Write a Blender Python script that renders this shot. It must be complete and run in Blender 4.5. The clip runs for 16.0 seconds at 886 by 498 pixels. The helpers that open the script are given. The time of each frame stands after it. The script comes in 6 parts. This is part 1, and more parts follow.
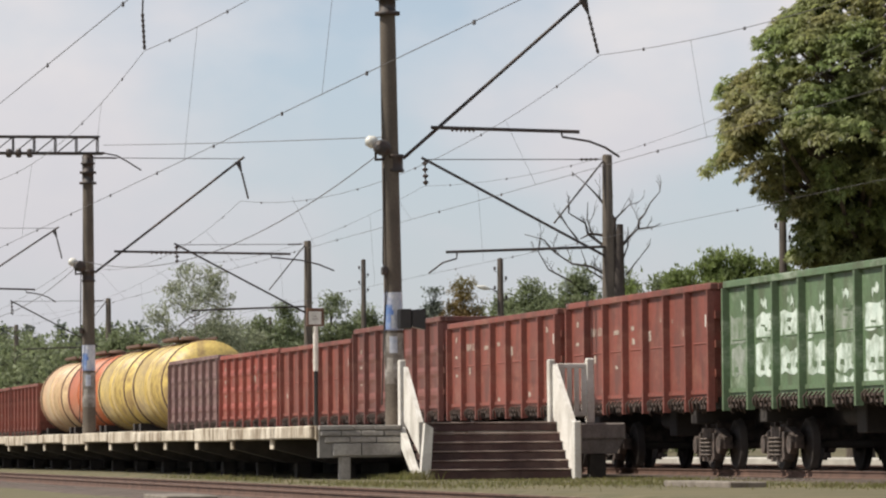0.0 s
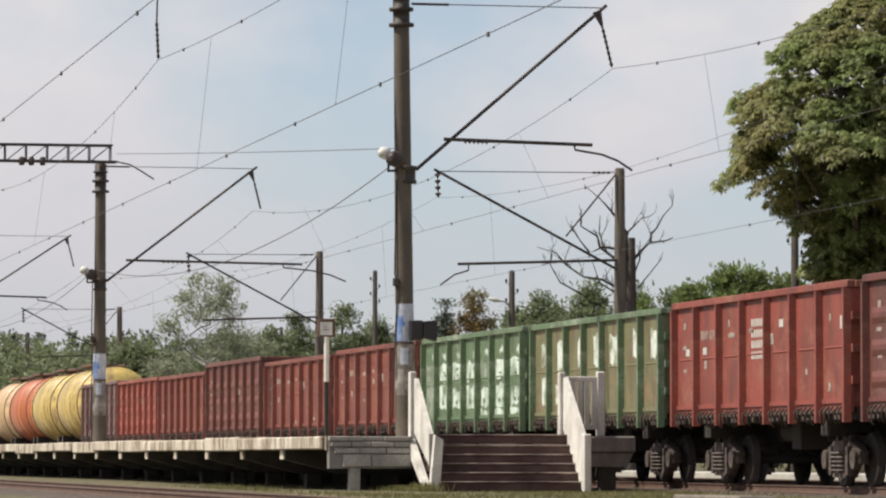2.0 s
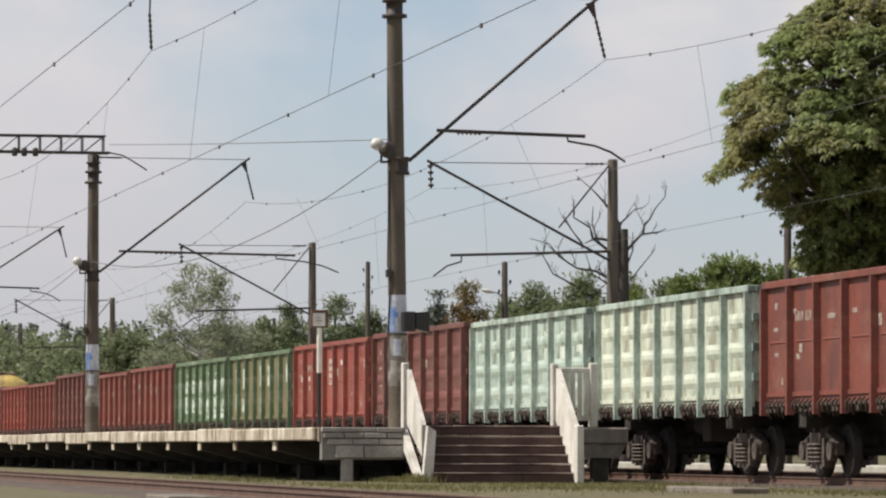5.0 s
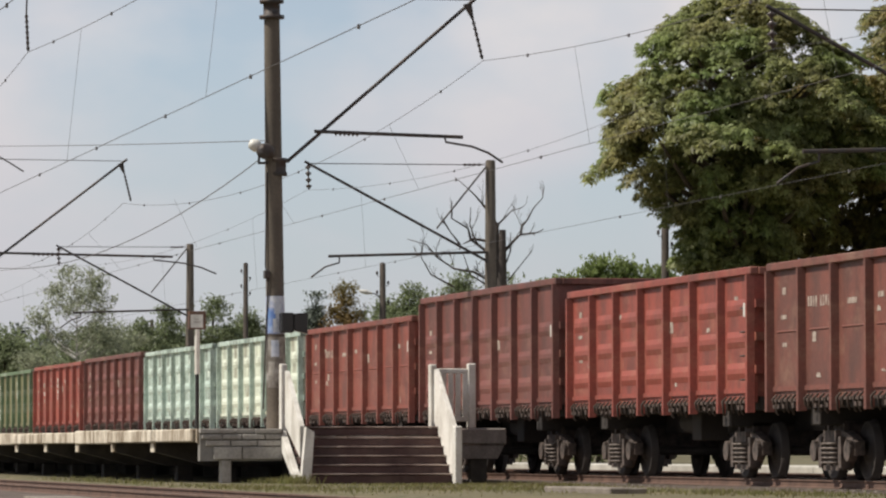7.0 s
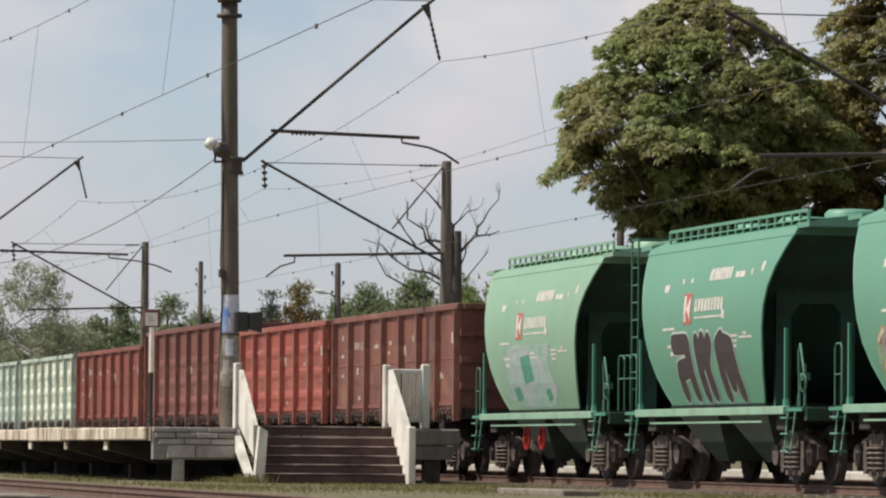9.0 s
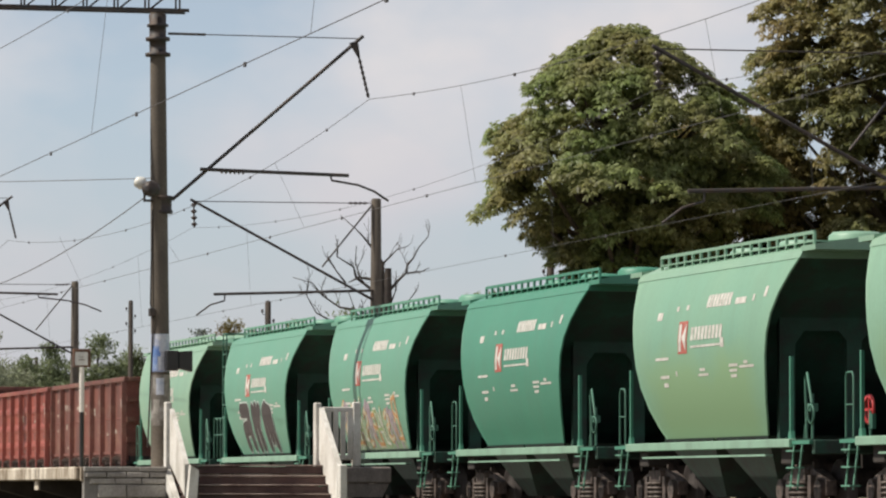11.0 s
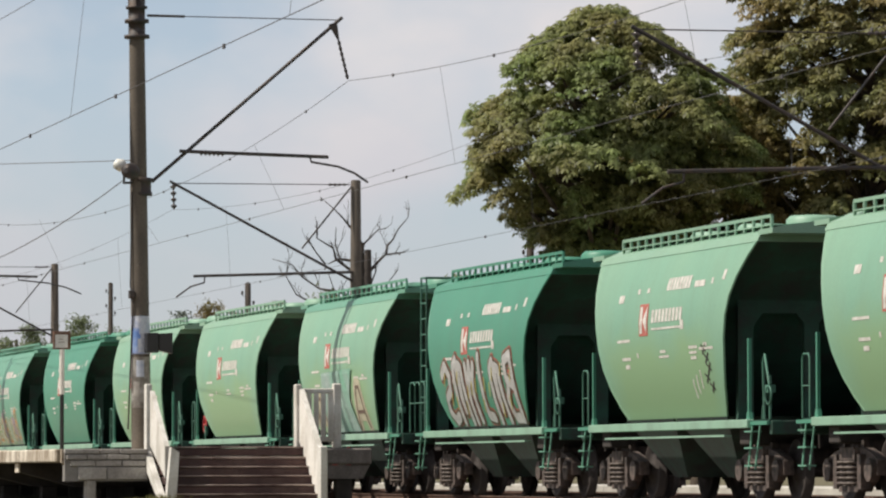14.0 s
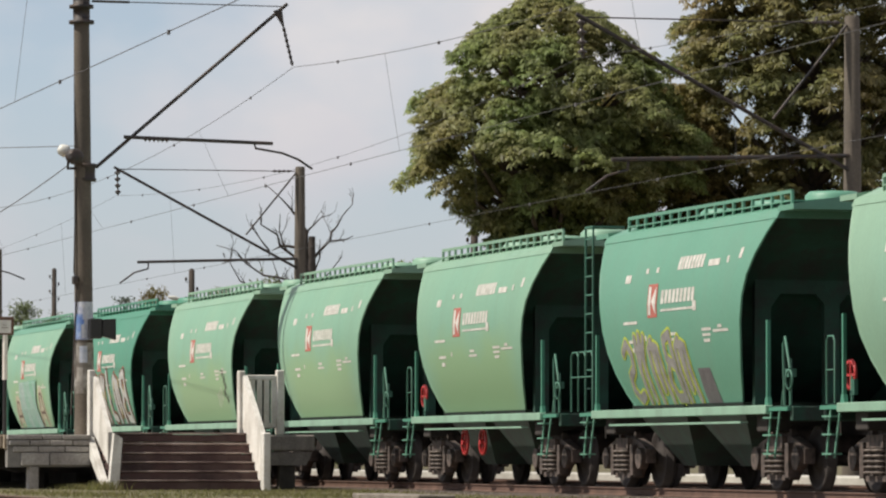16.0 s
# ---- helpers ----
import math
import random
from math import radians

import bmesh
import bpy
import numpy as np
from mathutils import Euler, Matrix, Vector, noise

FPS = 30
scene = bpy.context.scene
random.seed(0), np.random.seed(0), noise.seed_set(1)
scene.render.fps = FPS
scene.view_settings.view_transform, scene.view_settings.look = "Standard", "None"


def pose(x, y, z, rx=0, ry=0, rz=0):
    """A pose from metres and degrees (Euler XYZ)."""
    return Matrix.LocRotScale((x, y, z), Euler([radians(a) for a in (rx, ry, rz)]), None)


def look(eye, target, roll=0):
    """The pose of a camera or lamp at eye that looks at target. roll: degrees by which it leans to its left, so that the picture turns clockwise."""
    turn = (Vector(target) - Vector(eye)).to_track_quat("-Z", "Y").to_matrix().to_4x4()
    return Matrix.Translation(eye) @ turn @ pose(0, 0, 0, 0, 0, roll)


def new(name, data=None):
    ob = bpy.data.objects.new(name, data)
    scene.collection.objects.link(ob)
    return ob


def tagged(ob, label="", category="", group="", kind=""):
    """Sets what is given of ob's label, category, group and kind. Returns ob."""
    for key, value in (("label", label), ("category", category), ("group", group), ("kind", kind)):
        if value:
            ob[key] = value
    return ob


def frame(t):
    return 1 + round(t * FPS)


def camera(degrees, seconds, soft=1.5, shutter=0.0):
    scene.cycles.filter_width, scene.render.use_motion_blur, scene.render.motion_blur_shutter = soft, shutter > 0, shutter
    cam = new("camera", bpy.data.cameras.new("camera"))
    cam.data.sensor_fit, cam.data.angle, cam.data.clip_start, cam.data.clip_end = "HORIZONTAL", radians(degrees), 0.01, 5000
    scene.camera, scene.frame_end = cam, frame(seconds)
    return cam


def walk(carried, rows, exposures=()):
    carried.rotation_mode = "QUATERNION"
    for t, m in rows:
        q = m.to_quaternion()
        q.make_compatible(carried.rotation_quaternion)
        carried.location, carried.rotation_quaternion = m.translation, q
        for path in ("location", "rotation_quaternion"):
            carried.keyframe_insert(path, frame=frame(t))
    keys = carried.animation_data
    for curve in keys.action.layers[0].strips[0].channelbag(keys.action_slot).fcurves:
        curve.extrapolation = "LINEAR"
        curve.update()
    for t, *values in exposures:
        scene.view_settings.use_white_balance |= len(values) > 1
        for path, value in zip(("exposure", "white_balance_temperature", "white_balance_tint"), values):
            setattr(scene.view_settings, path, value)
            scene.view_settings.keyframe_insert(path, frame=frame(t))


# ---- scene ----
cam = camera(10.844, 16.0, soft=2.2, shutter=0.0)
EYE = Vector((0.0, 0.0, 0.62))
# seconds, bearing from the track's direction, upward tilt, lean (degrees)
PATH = [
    (0.0, 10.6253, 2.4252, -0.462), (0.5, 10.6033, 2.5051, -0.461), (1.0, 10.6016, 2.5760, -0.391),
    (1.5, 10.6588, 2.6104, -0.219), (2.0, 10.4800, 2.5704, 0.090), (2.5, 10.4609, 2.5676, 0.060),
    (3.0, 10.5238, 2.5797, -0.007), (3.2, 10.4572, 2.5930, -0.040), (4.3, 10.48, 2.53, 0.08), (5.3, 10.7280, 2.4473, 0.208),
    (5.5, 10.9779, 2.4471, 0.235), (6.0, 11.6208, 2.4401, 0.209), (6.5, 11.9615, 2.4508, -0.118),
    (7.0, 12.0682, 2.4748, -0.049), (7.5, 12.1619, 2.4341, -0.037), (8.0, 12.2419, 2.4480, 0.206),
    (8.5, 12.3950, 2.4988, 0.530), (9.0, 12.6162, 2.4864, 0.505), (9.5, 12.8370, 2.6363, -0.002),
    (10.0, 13.3515, 2.7513, 0.009), (10.2, 13.5000, 2.8510, 0.15), (11.3, 13.45, 2.95, 0.05), (12.5, 13.3548, 2.9756, -0.020),
    (13.0, 13.3868, 2.9592, -0.030), (13.5, 13.5333, 2.8601, -0.155), (14.0, 13.7229, 2.7169, -0.118),
    (14.5, 13.9036, 2.6411, 0.003), (15.0, 14.0925, 2.5736, 0.065), (15.5, 14.2333, 2.5479, 0.177),
    (16.0, 14.4106, 2.5589, 0.096)]


def aim(az, el):
    a, e = radians(az), radians(el)
    return EYE + Vector((math.sin(a) * math.cos(e), math.cos(a) * math.cos(e), math.sin(e)))


walk(cam, [(t, look(EYE, aim(az, el), roll)) for t, az, el, roll in PATH],
     [(0.0, 0.11), (1.7, 0.11), (2.6, 0.0), (8.5, 0.0), (12.5, 0.04), (16.0, 0.03)])

# ---- sky, sun, exposure ----
SUN_AZ, SUN_EL = radians(-84), radians(51)      # bearing from +Y towards +X, height
scene.view_settings.exposure = 0.0
world = bpy.data.worlds.new("sky")
scene.world = world
world.use_nodes = True
wn, wl = world.node_tree.nodes, world.node_tree.links
wn.clear()


def make_sky():
    sky = wn.new("ShaderNodeTexSky")
    sky.sky_type, sky.sun_disc = "NISHITA", False
    sky.sun_elevation, sky.sun_rotation = SUN_EL, SUN_AZ
    sky.air_density, sky.dust_density, sky.ozone_density = 0.8, 0.1, 3.0
    co = wn.new("ShaderNodeTexCoord")
    mp = wn.new("ShaderNodeMapping")
    mp.inputs["Scale"].default_value = (1.0, 1.0, 1.7)
    n = wn.new("ShaderNodeTexNoise")
    n.inputs["Scale"].default_value, n.inputs["Detail"].default_value, n.inputs["Roughness"].default_value = 15.0, 6.0, 0.46
    ramp = wn.new("ShaderNodeValToRGB")
    ramp.color_ramp.elements[0].position, ramp.color_ramp.elements[1].position = 0.36, 0.62
    n2 = wn.new("ShaderNodeTexNoise")
    n2.inputs["Scale"].default_value, n2.inputs["Detail"].default_value = 26.0, 4.0
    tint = wn.new("ShaderNodeMix")
    tint.data_type = "RGBA"
    tint.inputs["A"].default_value, tint.inputs["B"].default_value = (8.0, 7.5, 7.3, 1), (6.0, 6.05, 6.6, 1)
    mix = wn.new("ShaderNodeMix")
    mix.data_type = "RGBA"
    hsv = wn.new("ShaderNodeHueSaturation")
    hsv.inputs["Saturation"].default_value, hsv.inputs["Value"].default_value = 0.6, 1.0
    bg, out = wn.new("ShaderNodeBackground"), wn.new("ShaderNodeOutputWorld")
    bg.inputs["Strength"].default_value = 0.1
    wl.new(co.outputs["Generated"], mp.inputs["Vector"])
    wl.new(mp.outputs["Vector"], n.inputs["Vector"])
    wl.new(mp.outputs["Vector"], n2.inputs["Vector"])
    wl.new(n.outputs["Fac"], ramp.inputs["Fac"])
    wl.new(n2.outputs["Fac"], tint.inputs["Factor"])
    wl.new(sky.outputs["Color"], hsv.inputs["Color"])
    wl.new(ramp.outputs["Color"], mix.inputs["Factor"])
    wl.new(hsv.outputs["Color"], mix.inputs["A"])
    wl.new(tint.outputs["Result"], mix.inputs["B"])
    # grey-lavender haze towards the horizon
    sep = wn.new("ShaderNodeSeparateXYZ")
    low = wn.new("ShaderNodeMapRange")
    low.inputs["From Min"].default_value, low.inputs["From Max"].default_value = 0.0, 0.085
    low.inputs["To Min"].default_value, low.inputs["To Max"].default_value = 0.85, 0.0
    haze = wn.new("ShaderNodeMix")
    haze.data_type = "RGBA"
    haze.inputs["B"].default_value = (4.85, 4.87, 5.38, 1)
    wl.new(co.outputs["Generated"], sep.inputs["Vector"])
    wl.new(sep.outputs["Z"], low.inputs["Value"])
    wl.new(low.outputs["Result"], haze.inputs["Factor"])
    wl.new(mix.outputs["Result"], haze.inputs["A"])
    wl.new(haze.outputs["Result"], bg.inputs["Color"])
    wl.new(bg.outputs["Background"], out.inputs["Surface"])


make_sky()
sun = new("sun", bpy.data.lights.new("sun", "SUN"))
sun.data.energy, sun.data.angle, sun.data.color = 5.0, radians(0.6), (1.0, 0.93, 0.82)
sun_dir = Vector((math.sin(SUN_AZ) * math.cos(SUN_EL), math.cos(SUN_AZ) * math.cos(SUN_EL), math.sin(SUN_EL)))
sun.matrix_world = look(sun_dir * 300, (0, 0, 0))

# ---- materials ----
MATS = {}


def mat(name, base, other=None, rough=0.8, metal=0.0, scale=3.0, fine=40.0, bump=0.15, stain=None, stain_amount=0.5,
        streak=False, vary=0.0, island=False, translucent=0.0, scuff=None, grain=0.35, patch=None):
    """Two scales of noise between two colours, stains (or downward streaks), fine bump."""
    if name in MATS:
        return MATS[name]
    m = bpy.data.materials.new(name)
    m.use_nodes = True
    nt = m.node_tree
    ns, ls = nt.nodes, nt.links
    b = ns["Principled BSDF"]
    b.inputs["Roughness"].default_value, b.inputs["Metallic"].default_value = rough, metal
    co = ns.new("ShaderNodeTexCoord")
    n1 = ns.new("ShaderNodeTexNoise")
    n1.inputs["Scale"].default_value, n1.inputs["Detail"].default_value = scale, 5
    n2 = ns.new("ShaderNodeTexNoise")
    n2.inputs["Scale"].default_value, n2.inputs["Detail"].default_value = fine, 3
    ls.new(co.outputs["Object"], n1.inputs["Vector"])
    ls.new(co.outputs["Object"], n2.inputs["Vector"])
    other = other or tuple(c * 0.7 for c in base)
    mix = ns.new("ShaderNodeMix")
    mix.data_type = "RGBA"
    mix.inputs["A"].default_value, mix.inputs["B"].default_value = (*base, 1), (*other, 1)
    r = ns.new("ShaderNodeMapRange")
    r.inputs["From Min"].default_value, r.inputs["From Max"].default_value = 0.33, 0.67
    ls.new(n1.outputs["Fac"], r.inputs["Value"])
    ls.new(r.outputs["Result"], mix.inputs["Factor"])
    col = mix.outputs["Result"]
    m2 = ns.new("ShaderNodeMix")
    m2.data_type, m2.blend_type = "RGBA", "OVERLAY"
    m2.inputs["Factor"].default_value = grain
    ls.new(col, m2.inputs["A"])
    ls.new(n2.outputs["Fac"], m2.inputs["B"])
    col = m2.outputs["Result"]
    if stain:
        mp = ns.new("ShaderNodeMapping")
        mp.inputs["Scale"].default_value = (1.0, 1.0, 0.34) if streak else (1, 1, 1)
        n3 = ns.new("ShaderNodeTexNoise")
        n3.inputs["Scale"].default_value, n3.inputs["Detail"].default_value = 1.9, 6
        n3.inputs["Roughness"].default_value = 0.65
        ls.new(co.outputs["Object"], mp.inputs["Vector"])
        ls.new(mp.outputs["Vector"], n3.inputs["Vector"])
        r3 = ns.new("ShaderNodeMapRange")
        r3.inputs["From Min"].default_value, r3.inputs["From Max"].default_value = 0.46, 0.64
        r3.inputs["To Max"].default_value = stain_amount
        ls.new(n3.outputs["Fac"], r3.inputs["Value"])
        m3 = ns.new("ShaderNodeMix")
        m3.data_type = "RGBA"
        m3.inputs["B"].default_value = (*stain, 1)
        ls.new(col, m3.inputs["A"])
        ls.new(r3.outputs["Result"], m3.inputs["Factor"])
        col = m3.outputs["Result"]
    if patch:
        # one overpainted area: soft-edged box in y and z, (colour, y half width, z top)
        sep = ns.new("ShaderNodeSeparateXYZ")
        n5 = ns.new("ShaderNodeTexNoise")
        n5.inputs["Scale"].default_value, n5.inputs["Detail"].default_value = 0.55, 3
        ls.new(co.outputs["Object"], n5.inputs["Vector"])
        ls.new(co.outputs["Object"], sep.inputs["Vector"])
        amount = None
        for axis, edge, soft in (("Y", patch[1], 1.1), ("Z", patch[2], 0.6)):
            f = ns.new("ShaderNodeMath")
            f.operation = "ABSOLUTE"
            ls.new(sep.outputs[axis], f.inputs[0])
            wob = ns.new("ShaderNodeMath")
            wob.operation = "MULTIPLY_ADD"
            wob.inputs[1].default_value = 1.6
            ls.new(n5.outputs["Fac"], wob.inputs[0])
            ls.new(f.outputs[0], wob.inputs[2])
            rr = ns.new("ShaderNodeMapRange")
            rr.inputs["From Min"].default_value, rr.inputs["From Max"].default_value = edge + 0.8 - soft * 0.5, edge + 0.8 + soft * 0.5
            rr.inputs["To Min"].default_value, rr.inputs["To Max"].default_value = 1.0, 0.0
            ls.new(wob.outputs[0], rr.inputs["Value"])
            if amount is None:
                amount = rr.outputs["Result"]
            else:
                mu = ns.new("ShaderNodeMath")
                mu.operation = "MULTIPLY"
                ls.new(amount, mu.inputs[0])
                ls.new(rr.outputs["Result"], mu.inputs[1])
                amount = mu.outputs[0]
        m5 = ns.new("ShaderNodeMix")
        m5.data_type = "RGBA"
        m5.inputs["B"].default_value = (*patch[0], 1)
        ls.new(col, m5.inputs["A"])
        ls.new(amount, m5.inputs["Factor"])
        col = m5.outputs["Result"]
    if scuff:
        n4 = ns.new("ShaderNodeTexNoise")
        n4.inputs["Scale"].default_value, n4.inputs["Detail"].default_value, n4.inputs["Roughness"].default_value = 1.3, 9, 0.72
        mp4 = ns.new("ShaderNodeMapping")
        mp4.inputs["Location"].default_value, mp4.inputs["Scale"].default_value = (7.3, 1.1, 4.2), (1, 0.8, 1.3)
        ls.new(co.outputs["Object"], mp4.inputs["Vector"])
        ls.new(mp4.outputs["Vector"], n4.inputs["Vector"])
        r4 = ns.new("ShaderNodeMapRange")
        r4.inputs["From Min"].default_value, r4.inputs["From Max"].default_value, r4.inputs["To Max"].default_value = 0.52, 0.66, 0.75
        ls.new(n4.outputs["Fac"], r4.inputs["Value"])
        m4 = ns.new("ShaderNodeMix")
        m4.data_type = "RGBA"
        m4.inputs["B"].default_value = (*scuff, 1)
        ls.new(col, m4.inputs["A"])
        ls.new(r4.outputs["Result"], m4.inputs["Factor"])
        col = m4.outputs["Result"]
    if vary:
        hs = ns.new("ShaderNodeHueSaturation")
        rr = ns.new("ShaderNodeMapRange")
        rr.inputs["To Min"].default_value, rr.inputs["To Max"].default_value = 1 - vary, 1 + vary
        src = ns.new("ShaderNodeNewGeometry").outputs["Random Per Island"] if island else ns.new("ShaderNodeObjectInfo").outputs["Random"]
        ls.new(src, rr.inputs["Value"])
        ls.new(rr.outputs["Result"], hs.inputs["Value"])
        ls.new(col, hs.inputs["Color"])
        col = hs.outputs["Color"]
    ls.new(col, b.inputs["Base Color"])
    if bump:
        bp = ns.new("ShaderNodeBump")
        bp.inputs["Strength"].default_value, bp.inputs["Distance"].default_value = bump, 0.02
        ls.new(n2.outputs["Fac"], bp.inputs["Height"])
        ls.new(bp.outputs["Normal"], b.inputs["Normal"])
    if translucent:
        tr = ns.new("ShaderNodeBsdfTranslucent")
        ls.new(col, tr.inputs["Color"])
        ms = ns.new("ShaderNodeMixShader")
        ms.inputs["Fac"].default_value = translucent
        ls.new(b.outputs["BSDF"], ms.inputs[1])
        ls.new(tr.outputs["BSDF"], ms.inputs[2])
        ls.new(ms.outputs["Shader"], ns["Material Output"].inputs["Surface"])
    MATS[name] = m
    return m


# ---- mesh helpers ----
class Shape:
    """Collects vertices and faces of one mesh."""

    def __init__(self):
        self.v, self.f, self.smooth = [], [], set()

    def add(self, verts, faces, m=None, smooth=False):
        k = len(self.v)
        self.v += [tuple(m @ Vector(p)) if m else tuple(p) for p in verts]
        for f in faces:
            if smooth:
                self.smooth.add(len(self.f))
            self.f.append(tuple(k + i for i in f))
        return self

    def box(self, x0, x1, y0, y1, z0, z1, m=None, c=0.0):
        """A box; c bevels its upright and lying edges a little."""
        if c:
            bm = bmesh.new()
            bmesh.ops.create_cube(bm, size=1.0, matrix=Matrix.Translation(((x0 + x1) / 2, (y0 + y1) / 2, (z0 + z1) / 2)) @ Matrix.Diagonal((x1 - x0, y1 - y0, z1 - z0, 1)))
            bmesh.ops.bevel(bm, geom=bm.edges[:], offset=c, segments=1, affect="EDGES")
            bm.verts.index_update()
            self.add([v.co[:] for v in bm.verts], [[v.index for v in f.verts] for f in bm.faces], m)
            bm.free()
            return self
        return self.add([(x, y, z) for x in (x0, x1) for y in (y0, y1) for z in (z0, z1)],
                        [(0, 1, 3, 2), (4, 6, 7, 5), (0, 4, 5, 1), (2, 3, 7, 6), (0, 2, 6, 4), (1, 5, 7, 3)], m)

    def prism(self, outline, axis, a, b):
        """An outline of (u, v) pushed along an axis from a to b."""
        n = len(outline)

        def at(u, v, w):
            return {"x": (w, u, v), "y": (u, w, v), "z": (u, v, w)}[axis]
        self.add([at(u, v, a) for u, v in outline] + [at(u, v, b) for u, v in outline],
                 [tuple(range(n))[::-1], tuple(range(n, 2 * n))] + [(i, (i + 1) % n, n + (i + 1) % n, n + i) for i in range(n)])
        return self

    def tube(self, pts, radii, n=8, smooth=True):
        """A round rod through points; radii one number or one per point."""
        pts = [Vector(p) for p in pts]
        if not isinstance(radii, (list, tuple)):
            radii = [radii] * len(pts)
        vs, fs = [], []
        ref = None
        for i, p in enumerate(pts):
            d = (pts[min(i + 1, len(pts) - 1)] - pts[max(i - 1, 0)]).normalized()
            if ref is None:
                ref = Vector((0, 0, 1)) if abs(d.z) < 0.9 else Vector((1, 0, 0))
            a = d.cross(ref).normalized()
            b = d.cross(a)
            ref = a.cross(d) if a.cross(d).length else ref
            for k in range(n):
                w = 2 * math.pi * k / n
                vs.append(p + (a * math.cos(w) + b * math.sin(w)) * radii[i])
        for i in range(len(pts) - 1):
            for k in range(n):
                fs.append((i * n + k, i * n + (k + 1) % n, (i + 1) * n + (k + 1) % n, (i + 1) * n + k))
        self.add(vs, fs, None, smooth)
        self.add([vs[k] for k in range(n)], [tuple(range(n))])
        self.add([vs[(len(pts) - 1) * n + k] for k in range(n)], [tuple(range(n))[::-1]])
        return self

    def lathe(self, profile, axis="z", n=16, at=(0, 0, 0), smooth=True, caps=True):
        """A profile of (radius, along) turned round an axis."""
        vs = []
        for r, h in profile:
            for k in range(n):
                w = 2 * math.pi * k / n
                u, v = r * math.cos(w), r * math.sin(w)
                p = {"x": (h, u, v), "y": (v, h, u), "z": (u, v, h)}[axis]
                vs.append((p[0] + at[0], p[1] + at[1], p[2] + at[2]))
        fs = [(i * n + k, i * n + (k + 1) % n, (i + 1) * n + (k + 1) % n, (i + 1) * n + k) for i in range(len(profile) - 1) for k in range(n)]
        self.add(vs, fs, None, smooth)
        if caps:
            self.add([vs[k] for k in range(n)], [tuple(range(n))[::-1]])
            self.add(vs[-n:], [tuple(range(n))])
        return self

    def mesh(self, name, material):
        me = bpy.data.meshes.new(name)
        me.from_pydata(self.v, [], self.f)
        for i in self.smooth:
            me.polygons[i].use_smooth = True
        me.materials.append(material)
        me.update()
        return me


def part(name, shape, material, parent=None, label="", m=None, kind=""):
    """ONE mesh object under a thing or a part; shape may be a Shape or a mesh that is shared."""
    me = shape.mesh(name, material) if isinstance(shape, Shape) else shape
    ob = new(name, me)
    ob.parent = parent
    if m:
        ob.matrix_basis = m
    return tagged(ob, label, kind=kind)


def thing(name, label, category, group="", m=None, kind=""):
    ob = new(name)
    ob.empty_display_size = 0.2
    if m:
        ob.matrix_basis = m
    return tagged(ob, label, category, group, kind)


def whole(name, shape, material, label, category, group="", kind="", m=None):
    ob = part(name, shape, material, None, label, m)
    return tagged(ob, "", category, group, kind)


SHARED = {}


def shared(key, build):
    """A mesh made once for all alike pieces."""
    if key not in SHARED:
        SHARED[key] = build()
    return SHARED[key]

# ---- the materials of the place ----
M_GRASS = mat("dry_grass_ground", (0.125, 0.105, 0.05), (0.07, 0.07, 0.03), 0.95, scale=0.35, fine=9, bump=0.6, stain=(0.17, 0.135, 0.085), stain_amount=0.6)
M_BALLAST = mat("ballast", (0.12, 0.089, 0.07), (0.055, 0.041, 0.034), 0.95, scale=1.6, fine=25, bump=0.8)
M_RAIL = mat("rail_steel", (0.14, 0.08, 0.058), (0.08, 0.046, 0.034), 0.8, 0.0, fine=30)
M_RAILTOP = mat("rail_head", (0.45, 0.43, 0.42), None, 0.3, 0.9, bump=0.03)
M_SLEEPER = mat("sleeper_concrete", (0.22, 0.19, 0.16), (0.13, 0.11, 0.09), 0.9, fine=30)
M_CONC = mat("platform_concrete", (0.66, 0.60, 0.50), (0.47, 0.41, 0.32), 0.9, scale=1.2, fine=18, bump=0.4, stain=(0.13, 0.085, 0.045), stain_amount=0.95, streak=True, scuff=(0.24, 0.185, 0.125))
M_BRICK = mat("grey_block", (0.42, 0.395, 0.36), (0.26, 0.24, 0.22), 0.9, scale=2, fine=22, bump=0.4, vary=0.14)
M_MORTAR = mat("mortar", (0.25, 0.235, 0.215), None, 0.95)
M_LANDING = mat("grey_landing_concrete", (0.27, 0.24, 0.22), (0.17, 0.15, 0.138), 0.9, scale=2, fine=20, bump=0.4, stain=(0.10, 0.08, 0.07), stain_amount=0.7, streak=True)
# concrete with the shade beneath the platform put into its colour
M_DARK = mat("shade_dark_concrete", (0.075, 0.065, 0.058), (0.04, 0.036, 0.032), 0.95)
M_WHITE = mat("white_limewash", (0.72, 0.70, 0.65), (0.58, 0.55, 0.50), 0.85, scale=2, fine=20, bump=0.25, stain=(0.30, 0.27, 0.22), stain_amount=0.55, streak=True)
M_STEP = mat("painted_stair", (0.082, 0.041, 0.036), (0.05, 0.028, 0.026), 0.75, scale=2, fine=24, bump=0.25, stain=(0.12, 0.08, 0.068), stain_amount=0.5, vary=0.2)
M_POLE = mat("pole_concrete", (0.135, 0.112, 0.088), (0.085, 0.07, 0.055), 0.9, scale=1.1, fine=22, bump=0.3, stain=(0.07, 0.06, 0.05), stain_amount=0.5, streak=True)
M_IRON = mat("dark_iron", (0.045, 0.045, 0.047), (0.07, 0.05, 0.04), 0.6, 0.4, scale=6, bump=0.1)
M_WIRE = mat("wire", (0.14, 0.13, 0.13), None, 0.6, 0.5, bump=0)
M_CERAMIC = mat("insulator_glaze", (0.06, 0.045, 0.04), None, 0.25, bump=0)
